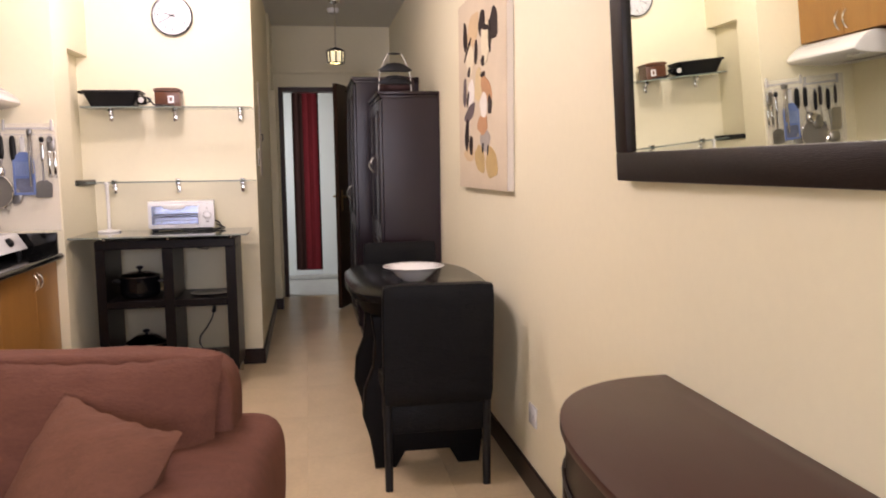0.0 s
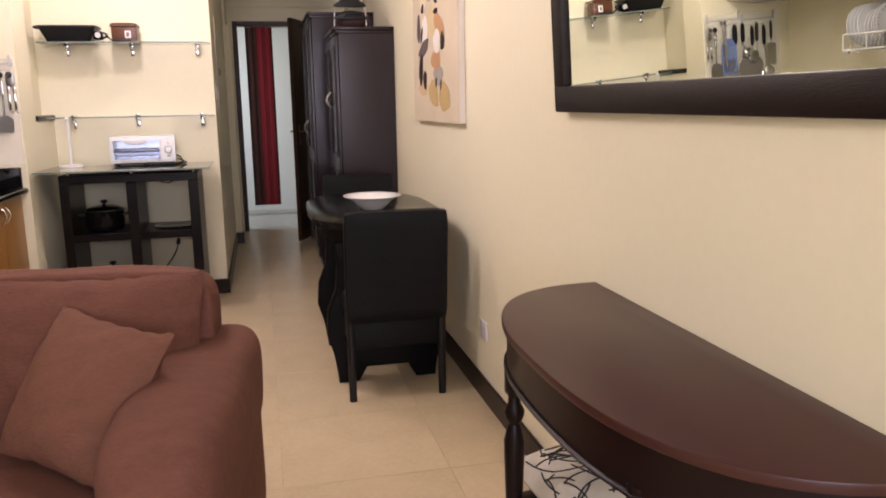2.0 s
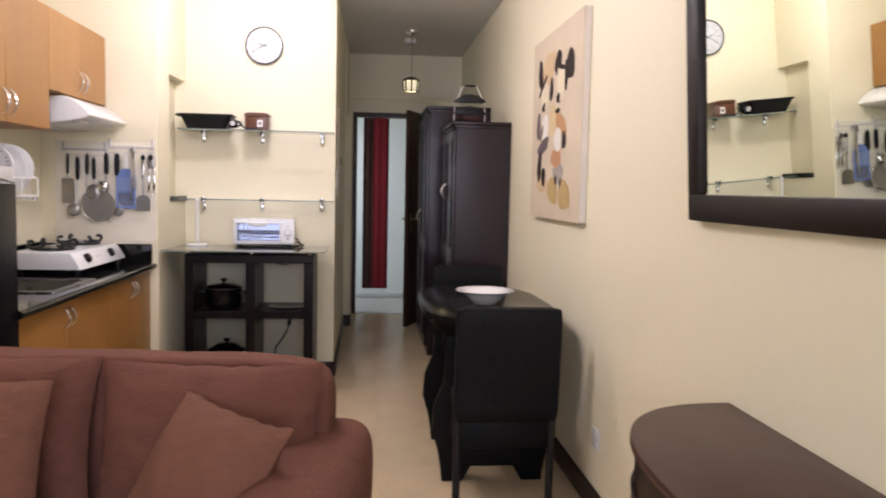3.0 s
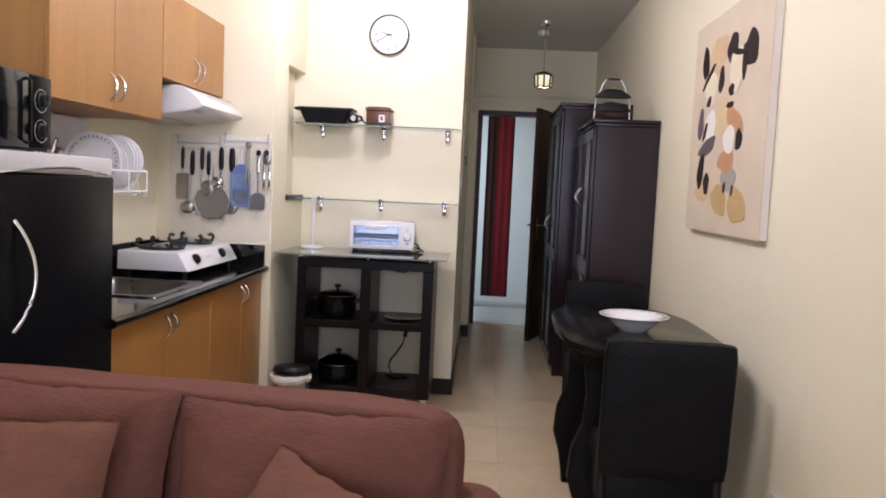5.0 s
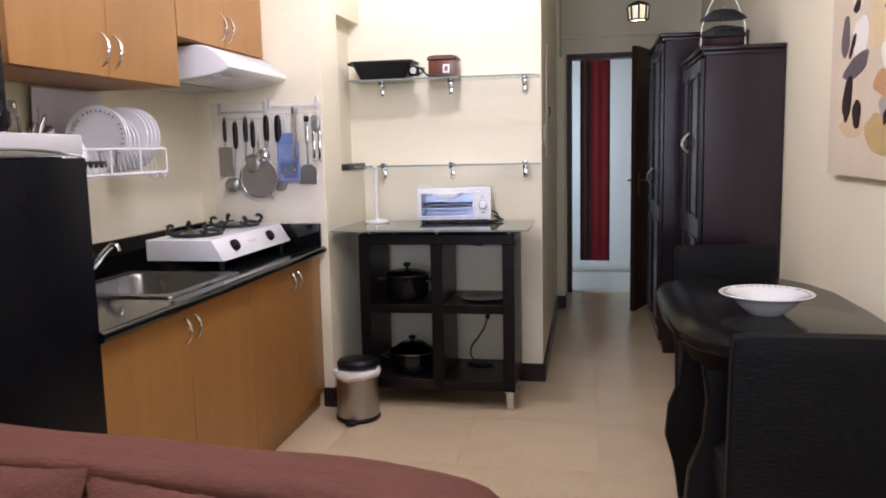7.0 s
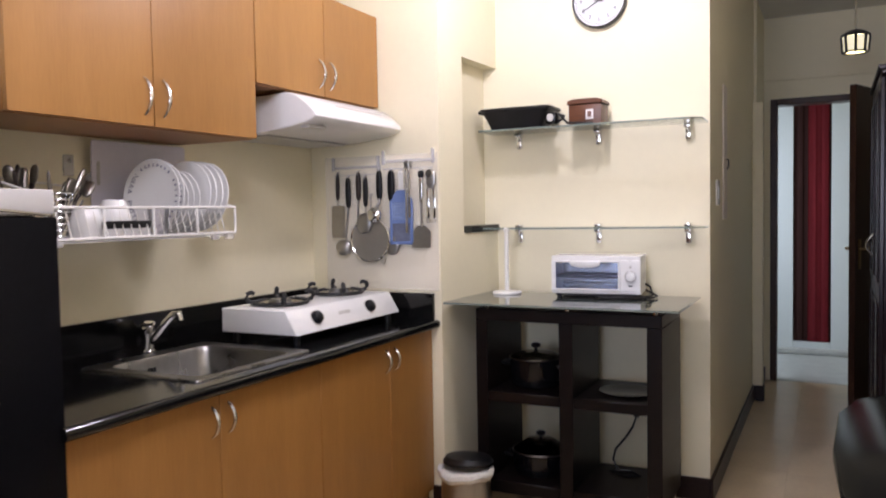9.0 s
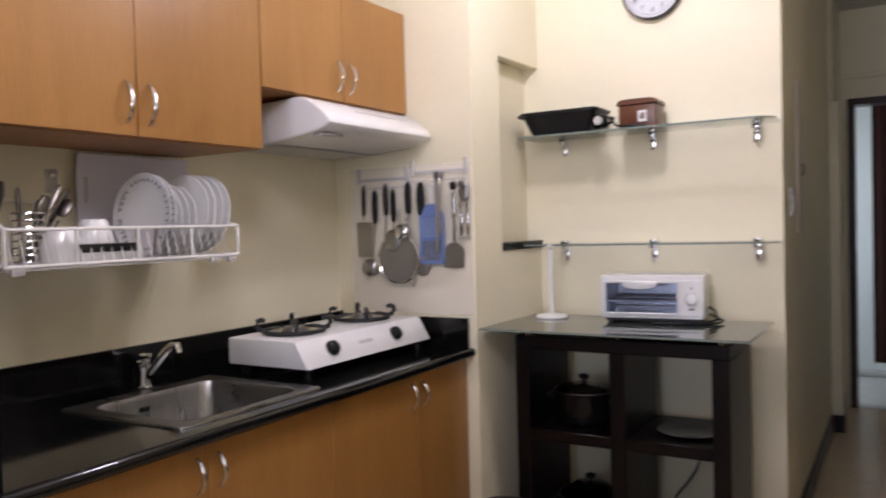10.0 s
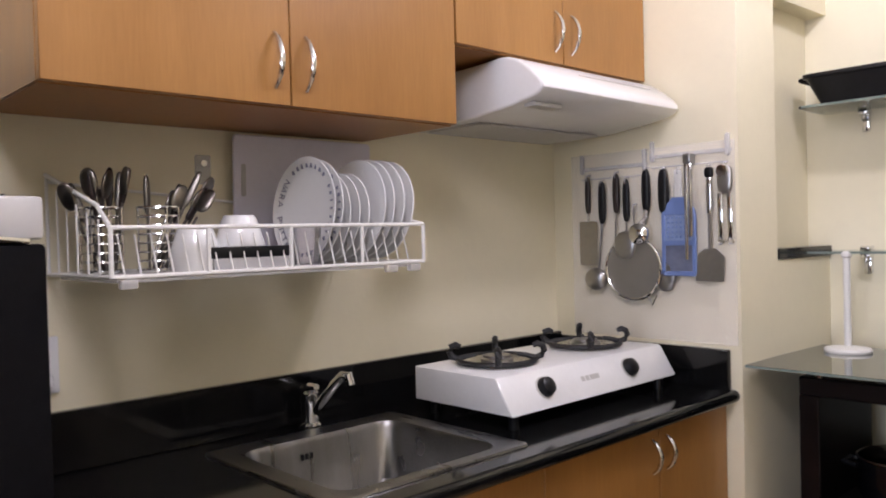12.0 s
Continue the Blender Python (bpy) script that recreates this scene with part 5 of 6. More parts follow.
part("handle", bm_box(-0.013, 0.013, -0.006, 0.004, -0.10, 0.0, 0.005), WHITE_WIRE, t)
part("grater_frame", joined(bm_prism([(-0.055, -0.125), (-0.02, -0.085), (0.02, -0.085), (0.055, -0.125), (0.055, -0.14), (-0.055, -0.14)], -0.008, 0.004, "y", 0.002, 1), bm_box(-0.058, -0.046, -0.008, 0.004, -0.325, -0.135, 0.002, 1), bm_box(0.046, 0.058, -0.008, 0.004, -0.325, -0.135, 0.002, 1), bm_box(-0.055, 0.055, -0.008, 0.004, -0.33, -0.315, 0.002, 1), bm_box(-0.05, 0.05, -0.008, 0.004, -0.235, -0.22)), BLUE, t)
part("blade", bm_box(-0.046, 0.046, -0.004, -0.001, -0.222, -0.135), material("pale_blue_grater_face", (0.24, 0.32, 0.52), 0.3, vary=0.12, scale=40), t)
part("slicer", bm_box(-0.046, 0.046, -0.004, 0.0, -0.316, -0.232), material("blue_grey_plastic", (0.15, 0.17, 0.25), 0.3, vary=0.15, scale=30), t)
for i in range(5):
    for j in range(6):
        part("tooth", bm_cyl((-0.036 + 0.0144 * j, -0.004, -0.148 - 0.015 * i), (-0.036 + 0.0144 * j, -0.0075, -0.148 - 0.015 * i), 0.0042, 0.002, 6), BLUE, t)
t = hang("kitchen_tongs", "long steel kitchen tongs hanging on the rail", -1.411, 1.559)
part("arm", bm_box(-0.013, -0.003, -0.032, -0.026, -0.31, 0.0, 0.002, 1), CHROME, t)
part("arm", bm_box(0.003, 0.013, -0.036, -0.026, -0.24, 0.0, 0.002, 1), CHROME, t)
part("joint", bm_box(-0.013, 0.013, -0.038, -0.004, -0.02, 0.012, 0.004), STEEL, t)
t = hang("spatula", "broad steel spatula with black tipped handle", -1.358, 1.527)
grip(t, 0.03, 0.011)
part("sleeve", bm_soft(0.018, 0.012, 0.12, 4, 5, m=Matrix.Translation((0, 0, -0.085))), CHROME, t)
shaft(t, -0.14, -0.25, 0.0055)
part("blade", bm_prism([(-0.02, -0.245), (0.02, -0.245), (0.045, -0.27), (0.043, -0.345), (-0.05, -0.345), (-0.046, -0.27)], -0.0015, 0.0015, "y", 0.0007, 1), STEEL, t)
t = hang("can_opener", "steel hand can opener hanging on the rail", -1.308, 1.532)
part("head", bm_soft(0.048, 0.016, 0.085, 3, 6, m=Matrix.Translation((0, 0, -0.045))), STEEL, t)
part("key", bm_cyl((0.0, -0.01, -0.02), (0.0, -0.022, -0.02), 0.017, n=16), CHROME, t)
for s in (-0.015, 0.015):
    part("arm", bm_box(s - 0.008, s + 0.008, -0.006, 0.006, -0.22, -0.085, 0.004), CHROME, t)
    part("end_ring", bm_tube(ring((s, 0, -0.228), 0.009, 16, "y"), 0.003, 6, True), CHROME, t)

# ---------------- wardrobes ----------------


def wardrobe(x0, y0, y1, h, label, handle_z, grip_h):
    wd = thing("wardrobe", label, "wardrobe", (x0 + 0.98) / 2, (y0 + y1) / 2, 0, group="wardrobes in the passage")
    part("body", bm_box(x0 + 0.02, 0.997, y0, y1, 0.06, h - 0.035, 0.003, 1), WARDROBE, wd, world=True)
    part("plinth", bm_box(x0 + 0.03, 0.985, y0 + 0.01, y1 - 0.01, 0, 0.06), WARDROBE, wd, world=True)
    part("cornice", joined(bm_box(x0 - 0.012, 0.996, y0 - 0.015, y1 + 0.015, h - 0.022, h, 0.005), bm_box(x0 + 0.004, 0.996, y0 - 0.007, y1 + 0.007, h - 0.045, h - 0.022, 0.006)), WARDROBE, wd, world=True)
    mid = (y0 + y1) / 2
    for a, b, hy in ((y0 + 0.02, mid, mid - 0.03), (mid, y1 - 0.02, mid + 0.03)):
        d = part("door", bm_box(x0, x0 + 0.02, a + 0.002, b - 0.002, 0.08, h - 0.055, 0.003, 1), WARDROBE, wd, world=True)
        part("panel_moulding", joined(bm_box(x0 - 0.008, x0, a + 0.05, a + 0.068, 0.95, h - 0.12, 0.003, 1), bm_box(x0 - 0.008, x0, b - 0.068, b - 0.05, 0.95, h - 0.12, 0.003, 1), bm_box(x0 - 0.008, x0, a + 0.068, b - 0.068, h - 0.138, h - 0.12, 0.003, 1), bm_box(x0 - 0.008, x0, a + 0.068, b - 0.068, 0.95, 0.968, 0.003, 1)), WARDROBE, d, world=True)
        part("panel_moulding", joined(bm_box(x0 - 0.008, x0, a + 0.05, a + 0.068, 0.16, 0.85, 0.003, 1), bm_box(x0 - 0.008, x0, b - 0.068, b - 0.05, 0.16, 0.85, 0.003, 1), bm_box(x0 - 0.008, x0, a + 0.068, b - 0.068, 0.832, 0.85, 0.003, 1), bm_box(x0 - 0.008, x0, a + 0.068, b - 0.068, 0.16, 0.178, 0.003, 1)), WARDROBE, d, world=True)
        s = 1 if hy > mid else -1
        part("handle", bm_tube([(x0 - 0.004, hy, handle_z - grip_h)] + [(x0 - 0.004 - 0.65 * grip_h * math.sin(math.pi * i / 10), hy + s * 0.01 * math.sin(math.pi * i / 10), handle_z - grip_h + grip_h * i / 5) for i in range(1, 10)] + [(x0 - 0.004, hy, handle_z + grip_h)], 0.006, 8), NICKEL, d, "pale curved metal handle", world=True)
    return wd


wardrobe(0.60, 6.79, 7.62, 1.82, "dark cherry wood wardrobe with moulded doors against the wall", 1.345, 0.052)
wardrobe(0.49, 7.735, 8.73, 2.015, "taller dark cherry wood wardrobe beside the open door", 1.12, 0.058)

# on the near wardrobe: hanger rack, hangers, bag
hs = thing("hanger_stand", "small pale wire stand on top of the wardrobe", "stand", 0.725, 7.0, 1.82)
for sx in (-1, 1):
    part("frame", bm_tube([(0.11 * sx, -0.05, 0.004), (0.105 * sx, -0.05, 0.12), (0.07 * sx, -0.05, 0.215), (0.045 * sx, -0.05, 0.258)], 0.0032, 8), WHITE_WIRE, hs)
part("foot_rail", bm_tube([(-0.12, -0.05, 0.005), (0.12, -0.05, 0.005)], 0.004, 8), WHITE_WIRE, hs)
part("top_bar", bm_soft(0.085, 0.018, 0.012, 3, 5, m=Matrix.Translation((0, -0.05, 0.26))), BLACK, hs)
for z, ww in ((0.15, 0.23), (0.068, 0.235)):
    cht = thing("coat_hanger", "dark wooden coat hanger on the wire stand", "hanger", 0.725, 6.95, 1.82 + z, group="coat hangers")
    poly = [(-ww / 2, 0.0), (-ww / 2 + 0.02, -0.008), (ww / 2 - 0.02, -0.008), (ww / 2, 0.0), (ww / 2 - 0.02, 0.020), (0.05, 0.046), (0, 0.052), (-0.05, 0.046), (-ww / 2 + 0.02, 0.016)]
    part("shoulder", bm_prism(poly, -0.012, 0.012, "y", 0.004), BLACK, cht)
    part("neck", bm_cyl((0, 0, 0.04), (0, 0, 0.065), 0.003, n=8), CHROME, cht)
bgx = thing("storage_bag", "dark red-brown bag lying on the wardrobe", "bag", 0.75, 7.1, 1.82)
part("body", bm_soft(0.24, 0.30, 0.13, 3.2, 10, 0.01, 3.0, Matrix.Translation((0, 0, 0.065))), material("dark_maroon_cloth", (0.035, 0.010, 0.010), 0.7, vary=0.3, scale=20), bgx)
part("strap", bm_tube([(-0.08, -0.15, 0.06), (-0.05, -0.17, 0.1), (0.05, -0.17, 0.1), (0.08, -0.15, 0.06)], 0.006), BLACK, bgx)

# ---------------- canvas on the wall ----------------
cv = thing("canvas_picture", "large beige canvas with dark, ochre and orange painted patches", "picture", 0.985, 5.41, 1.216)
CY0, CY1, CZ0, CZ1, CXF = 4.898, 5.94, 1.216, 2.18, 0.966
part("stretcher", bm_box(CXF + 0.002, RIGHT - 0.001, CY0 + 0.001, CY1 - 0.001, CZ0 + 0.001, CZ1 - 0.001, 0.003, 1), CANVAS_EDGE, cv, world=True)
part("canvas", bm_box(CXF, CXF + 0.002, CY0, CY1, CZ0, CZ1), CANVAS, cv, world=True)


def patch(u, v, a, b, tilt, kind, depth):
    """An oval patch of paint; u runs along the wall from the far edge, v up, both 0 to 1."""
    W, H = CY1 - CY0, CZ1 - CZ0
    n = 28
    pts = []
    for i in range(n):
        t = 2 * math.pi * i / n
        wob = 1 + 0.07 * math.sin(3 * t + u * 20) + 0.05 * math.sin(5 * t + v * 30)
        p, q = a * W * math.cos(t) * wob, b * H * math.sin(t) * wob
        c, s = math.cos(radians(tilt)), math.sin(radians(tilt))
        pts.append((CY1 - u * W - (p * c - q * s), CZ0 + v * H + p * s + q * c))
    part("paint_patch", bm_prism(pts, CXF - 0.0008 - 0.0006 * depth, CXF + 0.0005, "x"), ART[kind], cv, world=True)


patch(0.361, 0.813, 0.13, 0.085, 12, "sand", 0)
patch(0.25, 0.18, 0.12, 0.04, 0, "sand", 0)
patch(0.177, 0.806, 0.050, 0.080, 14, "dark", 1)
patch(0.427, 0.693, 0.036, 0.062, -10, "dark", 1)
patch(0.288, 0.674, 0.085, 0.072, 0, "cream", 2)
patch(0.245, 0.735, 0.10, 0.014, 28, "dark", 3)
patch(0.268, 0.612, 0.036, 0.022, 20, "dark", 3)
patch(0.156, 0.514, 0.042, 0.078, -6, "plum", 1)
patch(0.310, 0.490, 0.072, 0.080, 8, "white", 1)
patch(0.235, 0.475, 0.05, 0.018, 50, "dark", 2)
patch(0.275, 0.397, 0.125, 0.038, 12, "plum", 2)
patch(0.201, 0.285, 0.045, 0.086, -16, "dark", 3)
patch(0.301, 0.225, 0.040, 0.052, 12, "dark", 3)
patch(0.557, 0.810, 0.068, 0.066, 8, "dark", 1)
patch(0.785, 0.770, 0.078, 0.074, -14, "dark", 1)
patch(0.627, 0.714, 0.088, 0.094, 0, "cream", 2)
patch(0.714, 0.728, 0.026, 0.076, 4, "dark", 3)
patch(0.62, 0.785, 0.085, 0.014, -12, "dark", 3)
patch(0.575, 0.630, 0.036, 0.026, 0, "dark", 3)
patch(0.57, 0.565, 0.045, 0.014, 0, "dark", 3)
patch(0.476, 0.523, 0.082, 0.085, 6, "ochre_pale", 1)
patch(0.637, 0.489, 0.115, 0.052, -24, "orange", 2)
patch(0.585, 0.415, 0.072, 0.062, 0, "white", 3)
patch(0.707, 0.406, 0.038, 0.045, -10, "dark", 3)
patch(0.558, 0.321, 0.102, 0.050, 0, "orange", 2)
patch(0.607, 0.239, 0.100, 0.052, 0, "grey", 1)
patch(0.498, 0.150, 0.105, 0.066, -14, "ochre", 3)
patch(0.733, 0.128, 0.108, 0.073, -8, "ochre", 4)
patch(0.566, 0.205, 0.014, 0.026, -20, "dark", 5)
patch(0.67, 0.19, 0.014, 0.026, -20, "dark", 5)

# ---------------- mirror ----------------
# hung so that its top leans into the room
mr = thing("wall_mirror", "large wall mirror in a broad dark wooden frame", "mirror", 0.985, 2.87, 1.283)
MY0, MY1, MZ0, MZ1, MW = 2.06, 3.687, 1.283, 2.40, 0.075
lean = Matrix.Translation((0.996, MY1, MZ0)) @ Matrix.Rotation(radians(0.45), 4, "Z") @ Matrix.Rotation(radians(-3.3), 4, "Y") @ Matrix.Translation((-1.0, -MY1, -MZ0))
for b in ((MY0, MY1, MZ0, MZ0 + MW), (MY0, MY1, MZ1 - MW, MZ1), (MY0, MY0 + MW, MZ0 + MW, MZ1 - MW), (MY1 - MW, MY1, MZ0 + MW, MZ1 - MW)):
    r = bm_box(0.967, 0.999, *b, 0.005)
    r.transform(lean)
    part("frame_rail", r, FRAME_WOOD, mr, world=True)
b = bm_box(0.982, 0.985, MY0 + MW - 0.005, MY1 - MW + 0.005, MZ0 + MW - 0.005, MZ1 - MW + 0.005)
b.transform(lean)
part("mirror_glass", b, MIRROR, mr, "silvered mirror glass", world=True)
part("hanging_cleat", bm_box(0.95, RIGHT, 2.2, 3.3, MZ1 - 0.10, MZ1 - 0.07), FRAME_WOOD, mr, world=True)

# ---------------- wall sockets ----------------
for y, z in ((4.617, 0.322),):
    so = thing("wall_socket", "white wall socket plate low on the cream wall", "socket", RIGHT, y, z - 0.055, group="wall sockets")
    part("plate", bm_box(RIGHT - 0.008, RIGHT, y - 0.05, y + 0.05, z - 0.042, z + 0.042, 0.003), WHITE, so, world=True)
    for dy in (-0.02, 0.02):
        part("slot", bm_box(RIGHT - 0.0086, RIGHT - 0.0078, y + dy - 0.002, y + dy + 0.002, z - 0.008, z + 0.008), BLACK, so, world=True)

# ---------------- dining table, chairs, dish ----------------
TZ = 0.80
tb = thing("dining_table", "black lacquered dining table with clipped corners and curved pedestals", "table", 0.62, 5.33, 0)
poly = [(0.42, 4.80), (0.82, 4.80), (0.885, 4.87), (0.92, 4.99), (0.93, 5.30), (0.92, 5.64), (0.875, 5.81), (0.80, 5.93), (0.43, 5.93), (0.345, 5.81), (0.30, 5.64), (0.287, 5.30), (0.303, 4.99), (0.35, 4.87)]
part("tabletop", bm_prism(poly, TZ - 0.032, TZ, "z", 0.004, 2), TABLE_BLACK, tb, world=True)
inner = [(0.62 + (x - 0.62) * 0.84, 5.34 + (y - 5.34) * 0.86) for x, y in poly]
part("apron", bm_prism(inner, TZ - 0.10, TZ - 0.032, "z"), TABLE_BASE, tb, "dark wooden apron", world=True)
for py in (5.02, 5.62):
    half = [(0.235, 0.0), (0.24, 0.05), (0.255, 0.14), (0.285, 0.24), (0.275, 0.36), (0.235, 0.46), (0.225, 0.58), (0.24, 0.69)]
    left = [(0.62 - a, z) for a, z in half]
    right = [(0.62 + a, z) for a, z in reversed(half)]
    foot = [(0.62 + 0.14, 0.0), (0.62 + 0.10, 0.07), (0.62 - 0.10, 0.07), (0.62 - 0.14, 0.0)]
    part("pedestal", bm_prism(left + right + foot, py - 0.035, py + 0.035, "y", 0.014, 3), TABLE_BASE, tb, world=True)
part("stretcher", bm_box(0.57, 0.67, 5.06, 5.58, 0.24, 0.32, 0.01), TABLE_BASE, tb, world=True)

chair = thing("dining_chair", "black woven wicker dining chair with tall back at the table", "chair", 0.627, 4.79, 0, group="dining chairs")
b = bm_soft(0.45, 0.05, 0.50, 26, 8, m=Matrix.Translation((0, -0.085, 0.615)) @ Matrix.Rotation(radians(5), 4, "X"))
part("backrest", b, WICKER, chair)
part("seat", bm_soft(0.44, 0.44, 0.09, 8, 8, m=Matrix.Translation((0, 0.15, 0.42))), WICKER, chair)
part("seat_skirt", bm_box(-0.21, 0.21, -0.055, 0.36, 0.24, 0.385, 0.01), WICKER, chair)
for lx, ly in ((-0.205, -0.045), (0.205, -0.045), (-0.20, 0.345), (0.20, 0.345)):
    part("leg", bm_tube([(lx, ly, 0.0), (lx, ly + 0.0, 0.40)], [0.017, 0.021], 10), BLACK, chair)
ch2 = copy_thing(chair, pose(0.678, 6.37, 0, 0, 0, 180))
tagged(ch2, "black woven wicker dining chair beyond the table")

DH = 1.06
dish = thing("serving_dish", "wide white porcelain dish with small printed rim on the table", "dish", 0.605, 5.25, TZ)
part("bowl", bm_lathe([(r * 0.875, z * DH) for r, z in [(0.06, 0.0), (0.066, 0.004), (0.072, 0.008), (0.095, 0.024), (0.112, 0.040), (0.135, 0.053), (0.162, 0.060), (0.165, 0.063), (0.16, 0.065), (0.132, 0.059), (0.105, 0.048), (0.08, 0.033), (0.05, 0.022), (0.004, 0.012)]], 56), PORCELAIN, dish)
for j in range(44):
    a = 2 * math.pi * j / 44
    if j % 11 == 5:
        continue
    b = bm_box(-0.004, 0.004, 0.125, 0.133, 0.0615 * DH, 0.0632 * DH)
    b.transform(Matrix.Rotation(a + 0.02 * math.sin(j * 3), 4, "Z"))
    part("rim_print", b, PRINT, dish, "small brown printed motif")

# ---------------- console table, cushion on stool ----------------
CZ = 0.803
co = thing("console_table", "dark brown demilune console table with turned legs", "console table", 0.8, 2.82, 0)


def demilune(grow, n=40):
    pts = []
    for i in range(n + 1):
        a = math.pi * i / n
        c, s = math.cos(a), math.sin(a)
        pts.append((0.998 - (0.403 + grow) * abs(s) ** (2 / 2.6), 2.83 + (0.612 + grow) * math.copysign(abs(c) ** (2 / 2.6), c)))
    return pts


part("tabletop", bm_prism(demilune(0.0), CZ - 0.02, CZ, "z", 0.003, 2), CONSOLE, co, world=True)
part("apron", bm_prism(demilune(-0.012), CZ - 0.125, CZ - 0.02, "z", 0.004, 1), CONSOLE_SHADED, co, world=True)
part("bead", bm_tube([(x, y, CZ - 0.121) for x, y in demilune(-0.010)], 0.006, 6), CONSOLE_SHADED, co, world=True)
leg_prof = [(0.014, 0.0), (0.022, 0.015), (0.017, 0.03), (0.019, 0.06), (0.026, 0.28), (0.031, 0.42), (0.033, 0.48), (0.024, 0.51), (0.018, 0.525), (0.03, 0.545), (0.032, 0.56), (0.02, 0.58), (0.018, 0.60), (0.031, 0.615), (0.031, 0.70)]
for lx, ly in ((0.662, 3.165), (0.662, 2.495), (0.945, 3.33), (0.945, 2.33)):
    part("leg", bm_lathe([(r * 0.8, z) for r, z in leg_prof], 24, Matrix.Translation((lx, ly, 0))), CONSOLE_SHADED, co, "turned dark leg", world=True)
    part("leg_block", bm_box(lx - 0.02, lx + 0.02, ly - 0.02, ly + 0.02, 0.60, 0.69, 0.004, 1), CONSOLE_SHADED, co, world=True)

st = thing("low_stool", "dark low stool pushed under the console table", "stool", 0.82, 3.04, 0)
part("seat", bm_soft(0.32, 0.44, 0.08, 6, 8, m=Matrix.Translation((0, 0, 0.26))), CONSOLE_SHADED, st)
for lx in (-0.14, 0.14):
    for ly in (-0.17, 0.17):
        part("leg", bm_cyl((lx, ly, 0), (lx, ly, 0.235), 0.018, 0.022, 14), CONSOLE_SHADED, st)
cu = thing("patterned_cushion", "cream cushion with dark twig pattern lying on the stool", "cushion", 0.835, 3.13, 0.30)
cm = Matrix.Translation((0, 0, 0.062)) @ Matrix.Rotation(radians(88), 4, "X") @ Matrix.Rotation(radians(8), 4, "Z")
cush = part("pad", bm_pillow(0.28, 0.38, 0.12, cm, 16, 2.0), PATTERN, cu)
TWIG = material("dark_twig_print", (0.03, 0.025, 0.025), 0.8, vary=0.2)


FACE = 1 if (cm.to_3x3() @ Vector((0, 1, 0))).z > 0 else -1


def cushion_top(u, v):
    t = max(0, (1 - abs(u) ** 2.6) * (1 - abs(v) ** 2.6)) ** 0.5
    p = Vector((u * 0.14 * (1 - 0.07 * (1 - v * v) * abs(u) ** 3), FACE * 0.06 * t, v * 0.19 * (1 - 0.07 * (1 - u * u) * abs(v) ** 3)))
    p.y += 0.012 * t * noise.noise(p * 9 + Vector((2.0, FACE, 0))) + FACE * 0.0004
    return cm @ p


rnd = random.Random(11)
for k in range(60):
    u, v, a = rnd.uniform(-0.9, 0.9), rnd.uniform(-0.9, 0.9), rnd.uniform(0, 6.28)
    pts = []
    for i in range(7):
        s = i * 0.11
        uu, vv = u + s * math.cos(a + 0.06 * i), v + s * math.sin(a + 0.06 * i)
        if abs(uu) < 0.86 and abs(vv) < 0.86:
            p1 = cushion_top(uu, vv)
            pts.append(p1)
    if len(pts) > 2:
        part("twig_print", bm_tube(pts, 0.0024, 5), TWIG, cush)

# ---------------- sofa ----------------
sf = thing("sofa", "rose-brown chenille two seat sofa with rounded arms", "sofa", 0.045, 3.75, 0, -6)
SL = 1.56
part("base", bm_soft(SL - 0.1, 0.86, 0.26, 12, 10, m=Matrix.Translation((-SL / 2, -0.45, 0.18))), SOFA, sf)
part("backrest", bm_soft(SL - 0.215, 0.18, 0.82, 11, 24, 0.006, 1.0, Matrix.Translation((-SL / 2 + 0.005, -0.095, 0.462)) @ Matrix.Rotation(radians(-3), 4, "X")), SOFA, sf)
for ax in (-0.13, -SL + 0.13):
    arm = part("arm", bm_soft(0.25, 0.92, 0.50, 9, 14, 0.006, ax, Matrix.Translation((ax, -0.40, 0.30))), SOFA, sf)
    part("arm_pad", bm_soft(0.30, 0.99, 0.30, 3.6, 18, 0.014, ax + 2, Matrix.Translation((ax, -0.385, 0.535))), SOFA, arm)
for k, cx in enumerate((-0.53, -1.03)):
    part("seat_cushion", bm_soft(0.50, 0.62, 0.17, 5.5, 12, 0.008, k + 2.0, Matrix.Translation((cx, -0.60, 0.385))), SOFA, sf)
for k, (cx, cw, cz) in enumerate(((-0.415, 0.61, 0.664), (-1.035, 0.64, 0.672))):
    part("back_cushion", bm_pillow(cw, 0.44, 0.20, Matrix.Translation((cx, -0.228, cz)) @ Matrix.Rotation(radians(-12), 4, "X"), 40, k * 3 + 5.0, 0.64), SOFA, sf)
for lx in (-0.1, -SL + 0.1):
    for ly in (-0.82, -0.08):
        part("foot", bm_cyl((lx, ly, 0), (lx, ly, 0.07), 0.022, 0.03, 14), BLACK, sf)



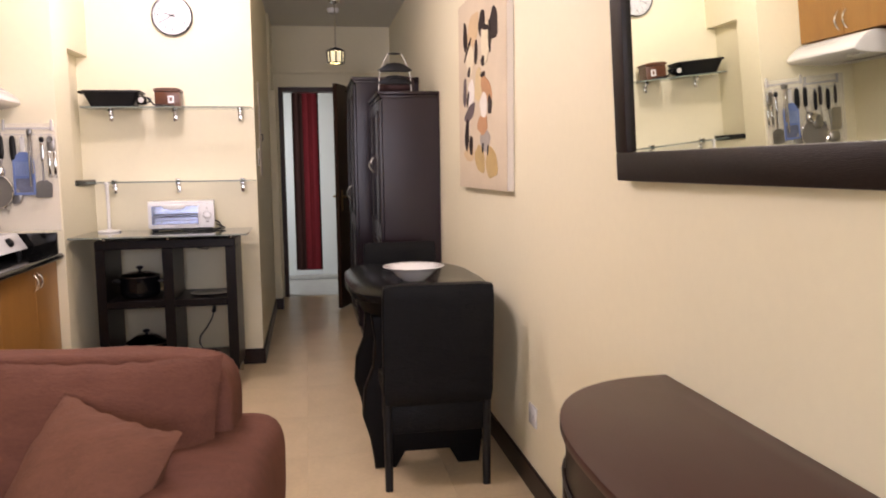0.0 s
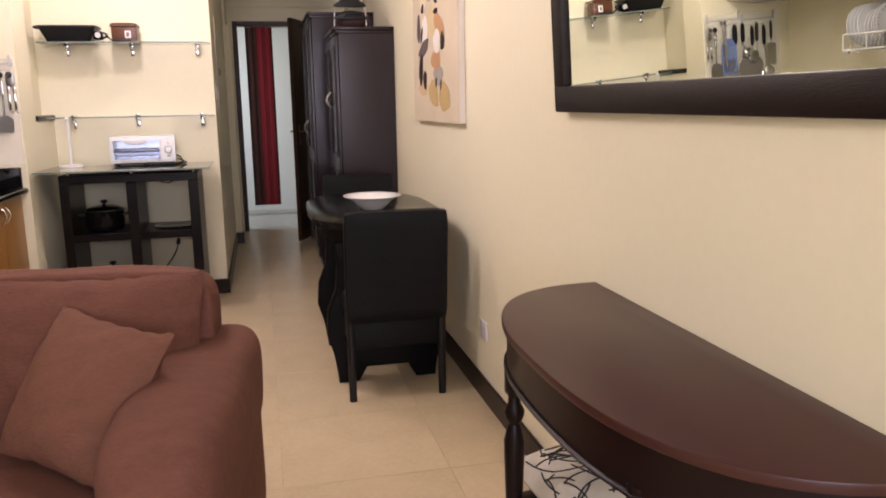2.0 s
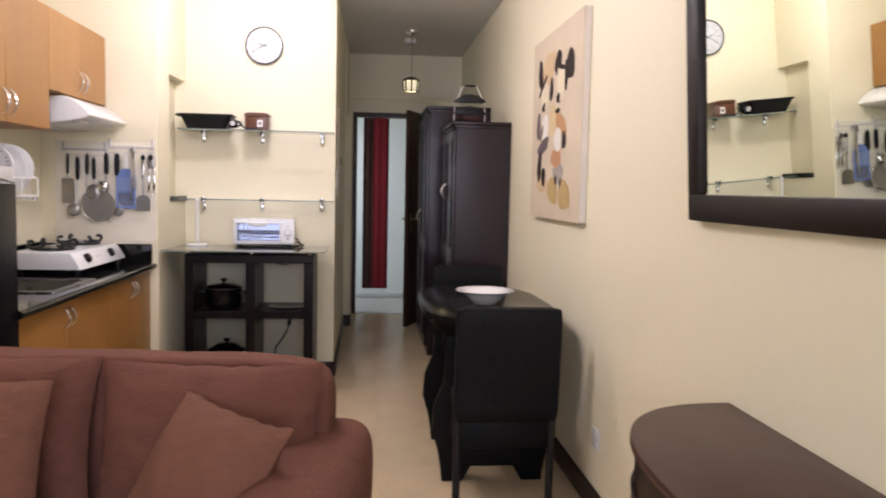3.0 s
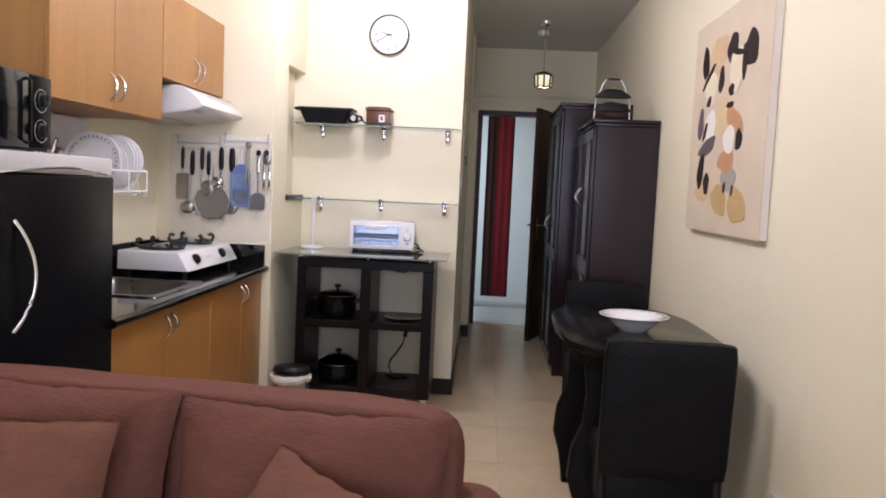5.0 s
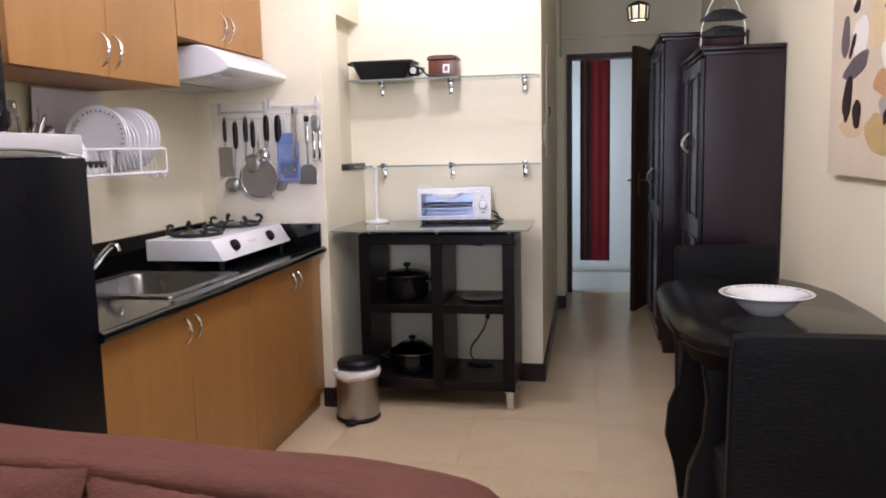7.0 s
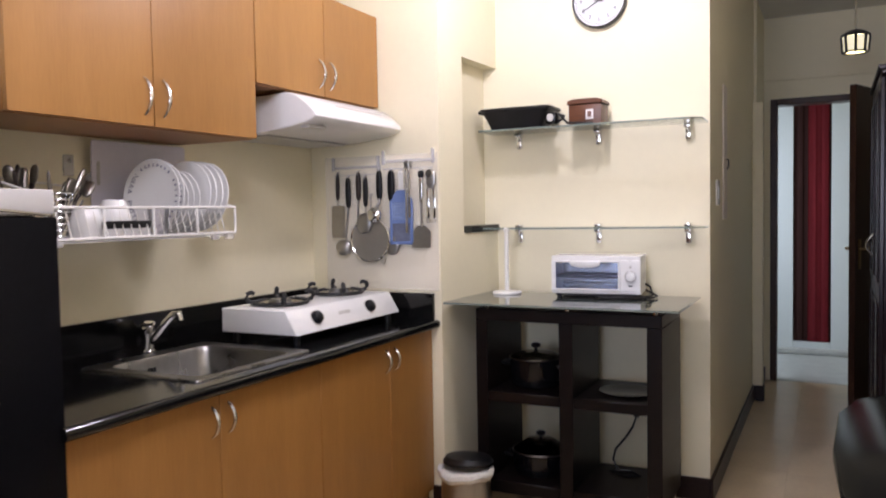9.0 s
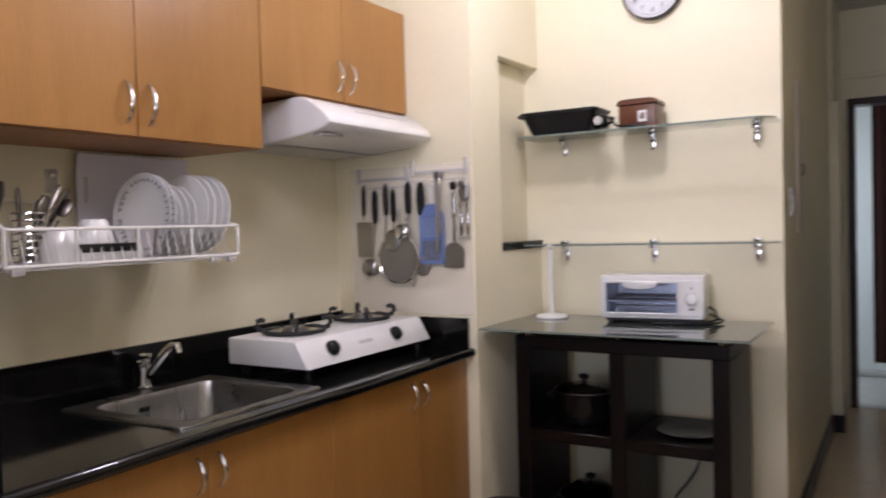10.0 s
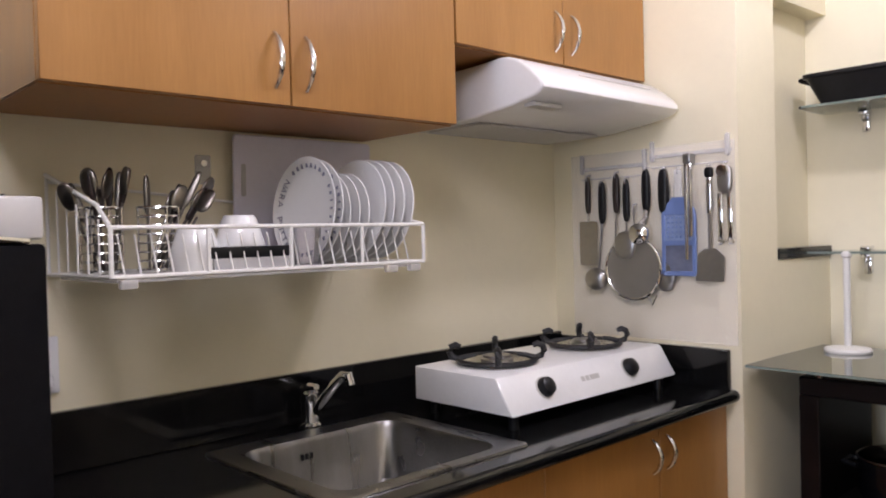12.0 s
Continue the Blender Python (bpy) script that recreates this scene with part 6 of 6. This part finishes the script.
def propped(corner, along, down):
    """The pose of a square pillow from one top corner, its top edge and its side edge."""
    a, d = Vector(along), Vector(down)
    ex = a.normalized()
    ez = (-d - ex * (-d).dot(ex)).normalized()
    ey = ez.cross(ex)
    m = Matrix((ex, ey, ez)).transposed().to_4x4()
    m.translation = Vector(corner) + a / 2 + d / 2
    return m


pm = propped((-0.472, 3.545, 0.822), (0.30, -0.24, -0.04), (-0.085, -0.185, -0.315))
p1 = thing("throw_pillow", "square rose-tan chenille throw pillow leaning on the sofa", "pillow", -0.36, 3.33, 0.46, group="throw pillows")
part("pillow", bm_pillow(0.375, 0.385, 0.17, pm, 36, 1.0, 0.66), PILLOW, p1, world=True)
pm = Matrix.Translation((-0.965, 3.45, 0.655)) @ Matrix.Rotation(radians(-8), 4, "Z") @ Matrix.Rotation(radians(-18), 4, "X") @ Matrix.Rotation(radians(-2), 4, "Y")
p2 = thing("throw_pillow", "square rose-tan chenille throw pillow upright on the sofa", "pillow", -0.97, 3.42, 0.46, group="throw pillows")
part("pillow", bm_pillow(0.42, 0.42, 0.17, pm, 36, 4.0, 0.66), PILLOW, p2, world=True)

# ---------------- floor tiles ----------------
floor = structure("floor", bm_box(LEFT - 0.15, RIGHT + 0.15, BACK - 0.15, 9.86, -0.2, -0.003), GROUT, "beige ceramic tiled floor", "floor")
T, GAP = 0.60, 0.0016
bm = bm_box(-T / 2 + GAP / 2, T / 2 - GAP / 2, -T / 2 + GAP / 2, T / 2 - GAP / 2, -0.009, 0.0, 0.0006, 1)
tile_mesh = mesh_of("tile", bm, TILE)
nx0, nx1 = math.floor((LEFT - 0.09) / T), math.ceil((RIGHT - 0.09) / T)
for i in range(nx0, nx1 + 1):
    for j in range(-3, 17):
        x, y = 0.09 + T * (i + 0.5), 4.60 + T * (j - 7 + 0.5)
        if x - T / 2 > RIGHT or x + T / 2 < LEFT or y - T / 2 > 9.86 or y + T / 2 < BACK:
            continue
        ob = new("tile", tile_mesh)
        ob.location = (x, y, 0)
        ob.parent = floor
structure("floor_next", bm_box(-1.2, RIGHT, 9.862, 11.2, -0.2, 0.003), PALE_TILE, "pale grey tiled floor of the next room", "floor")
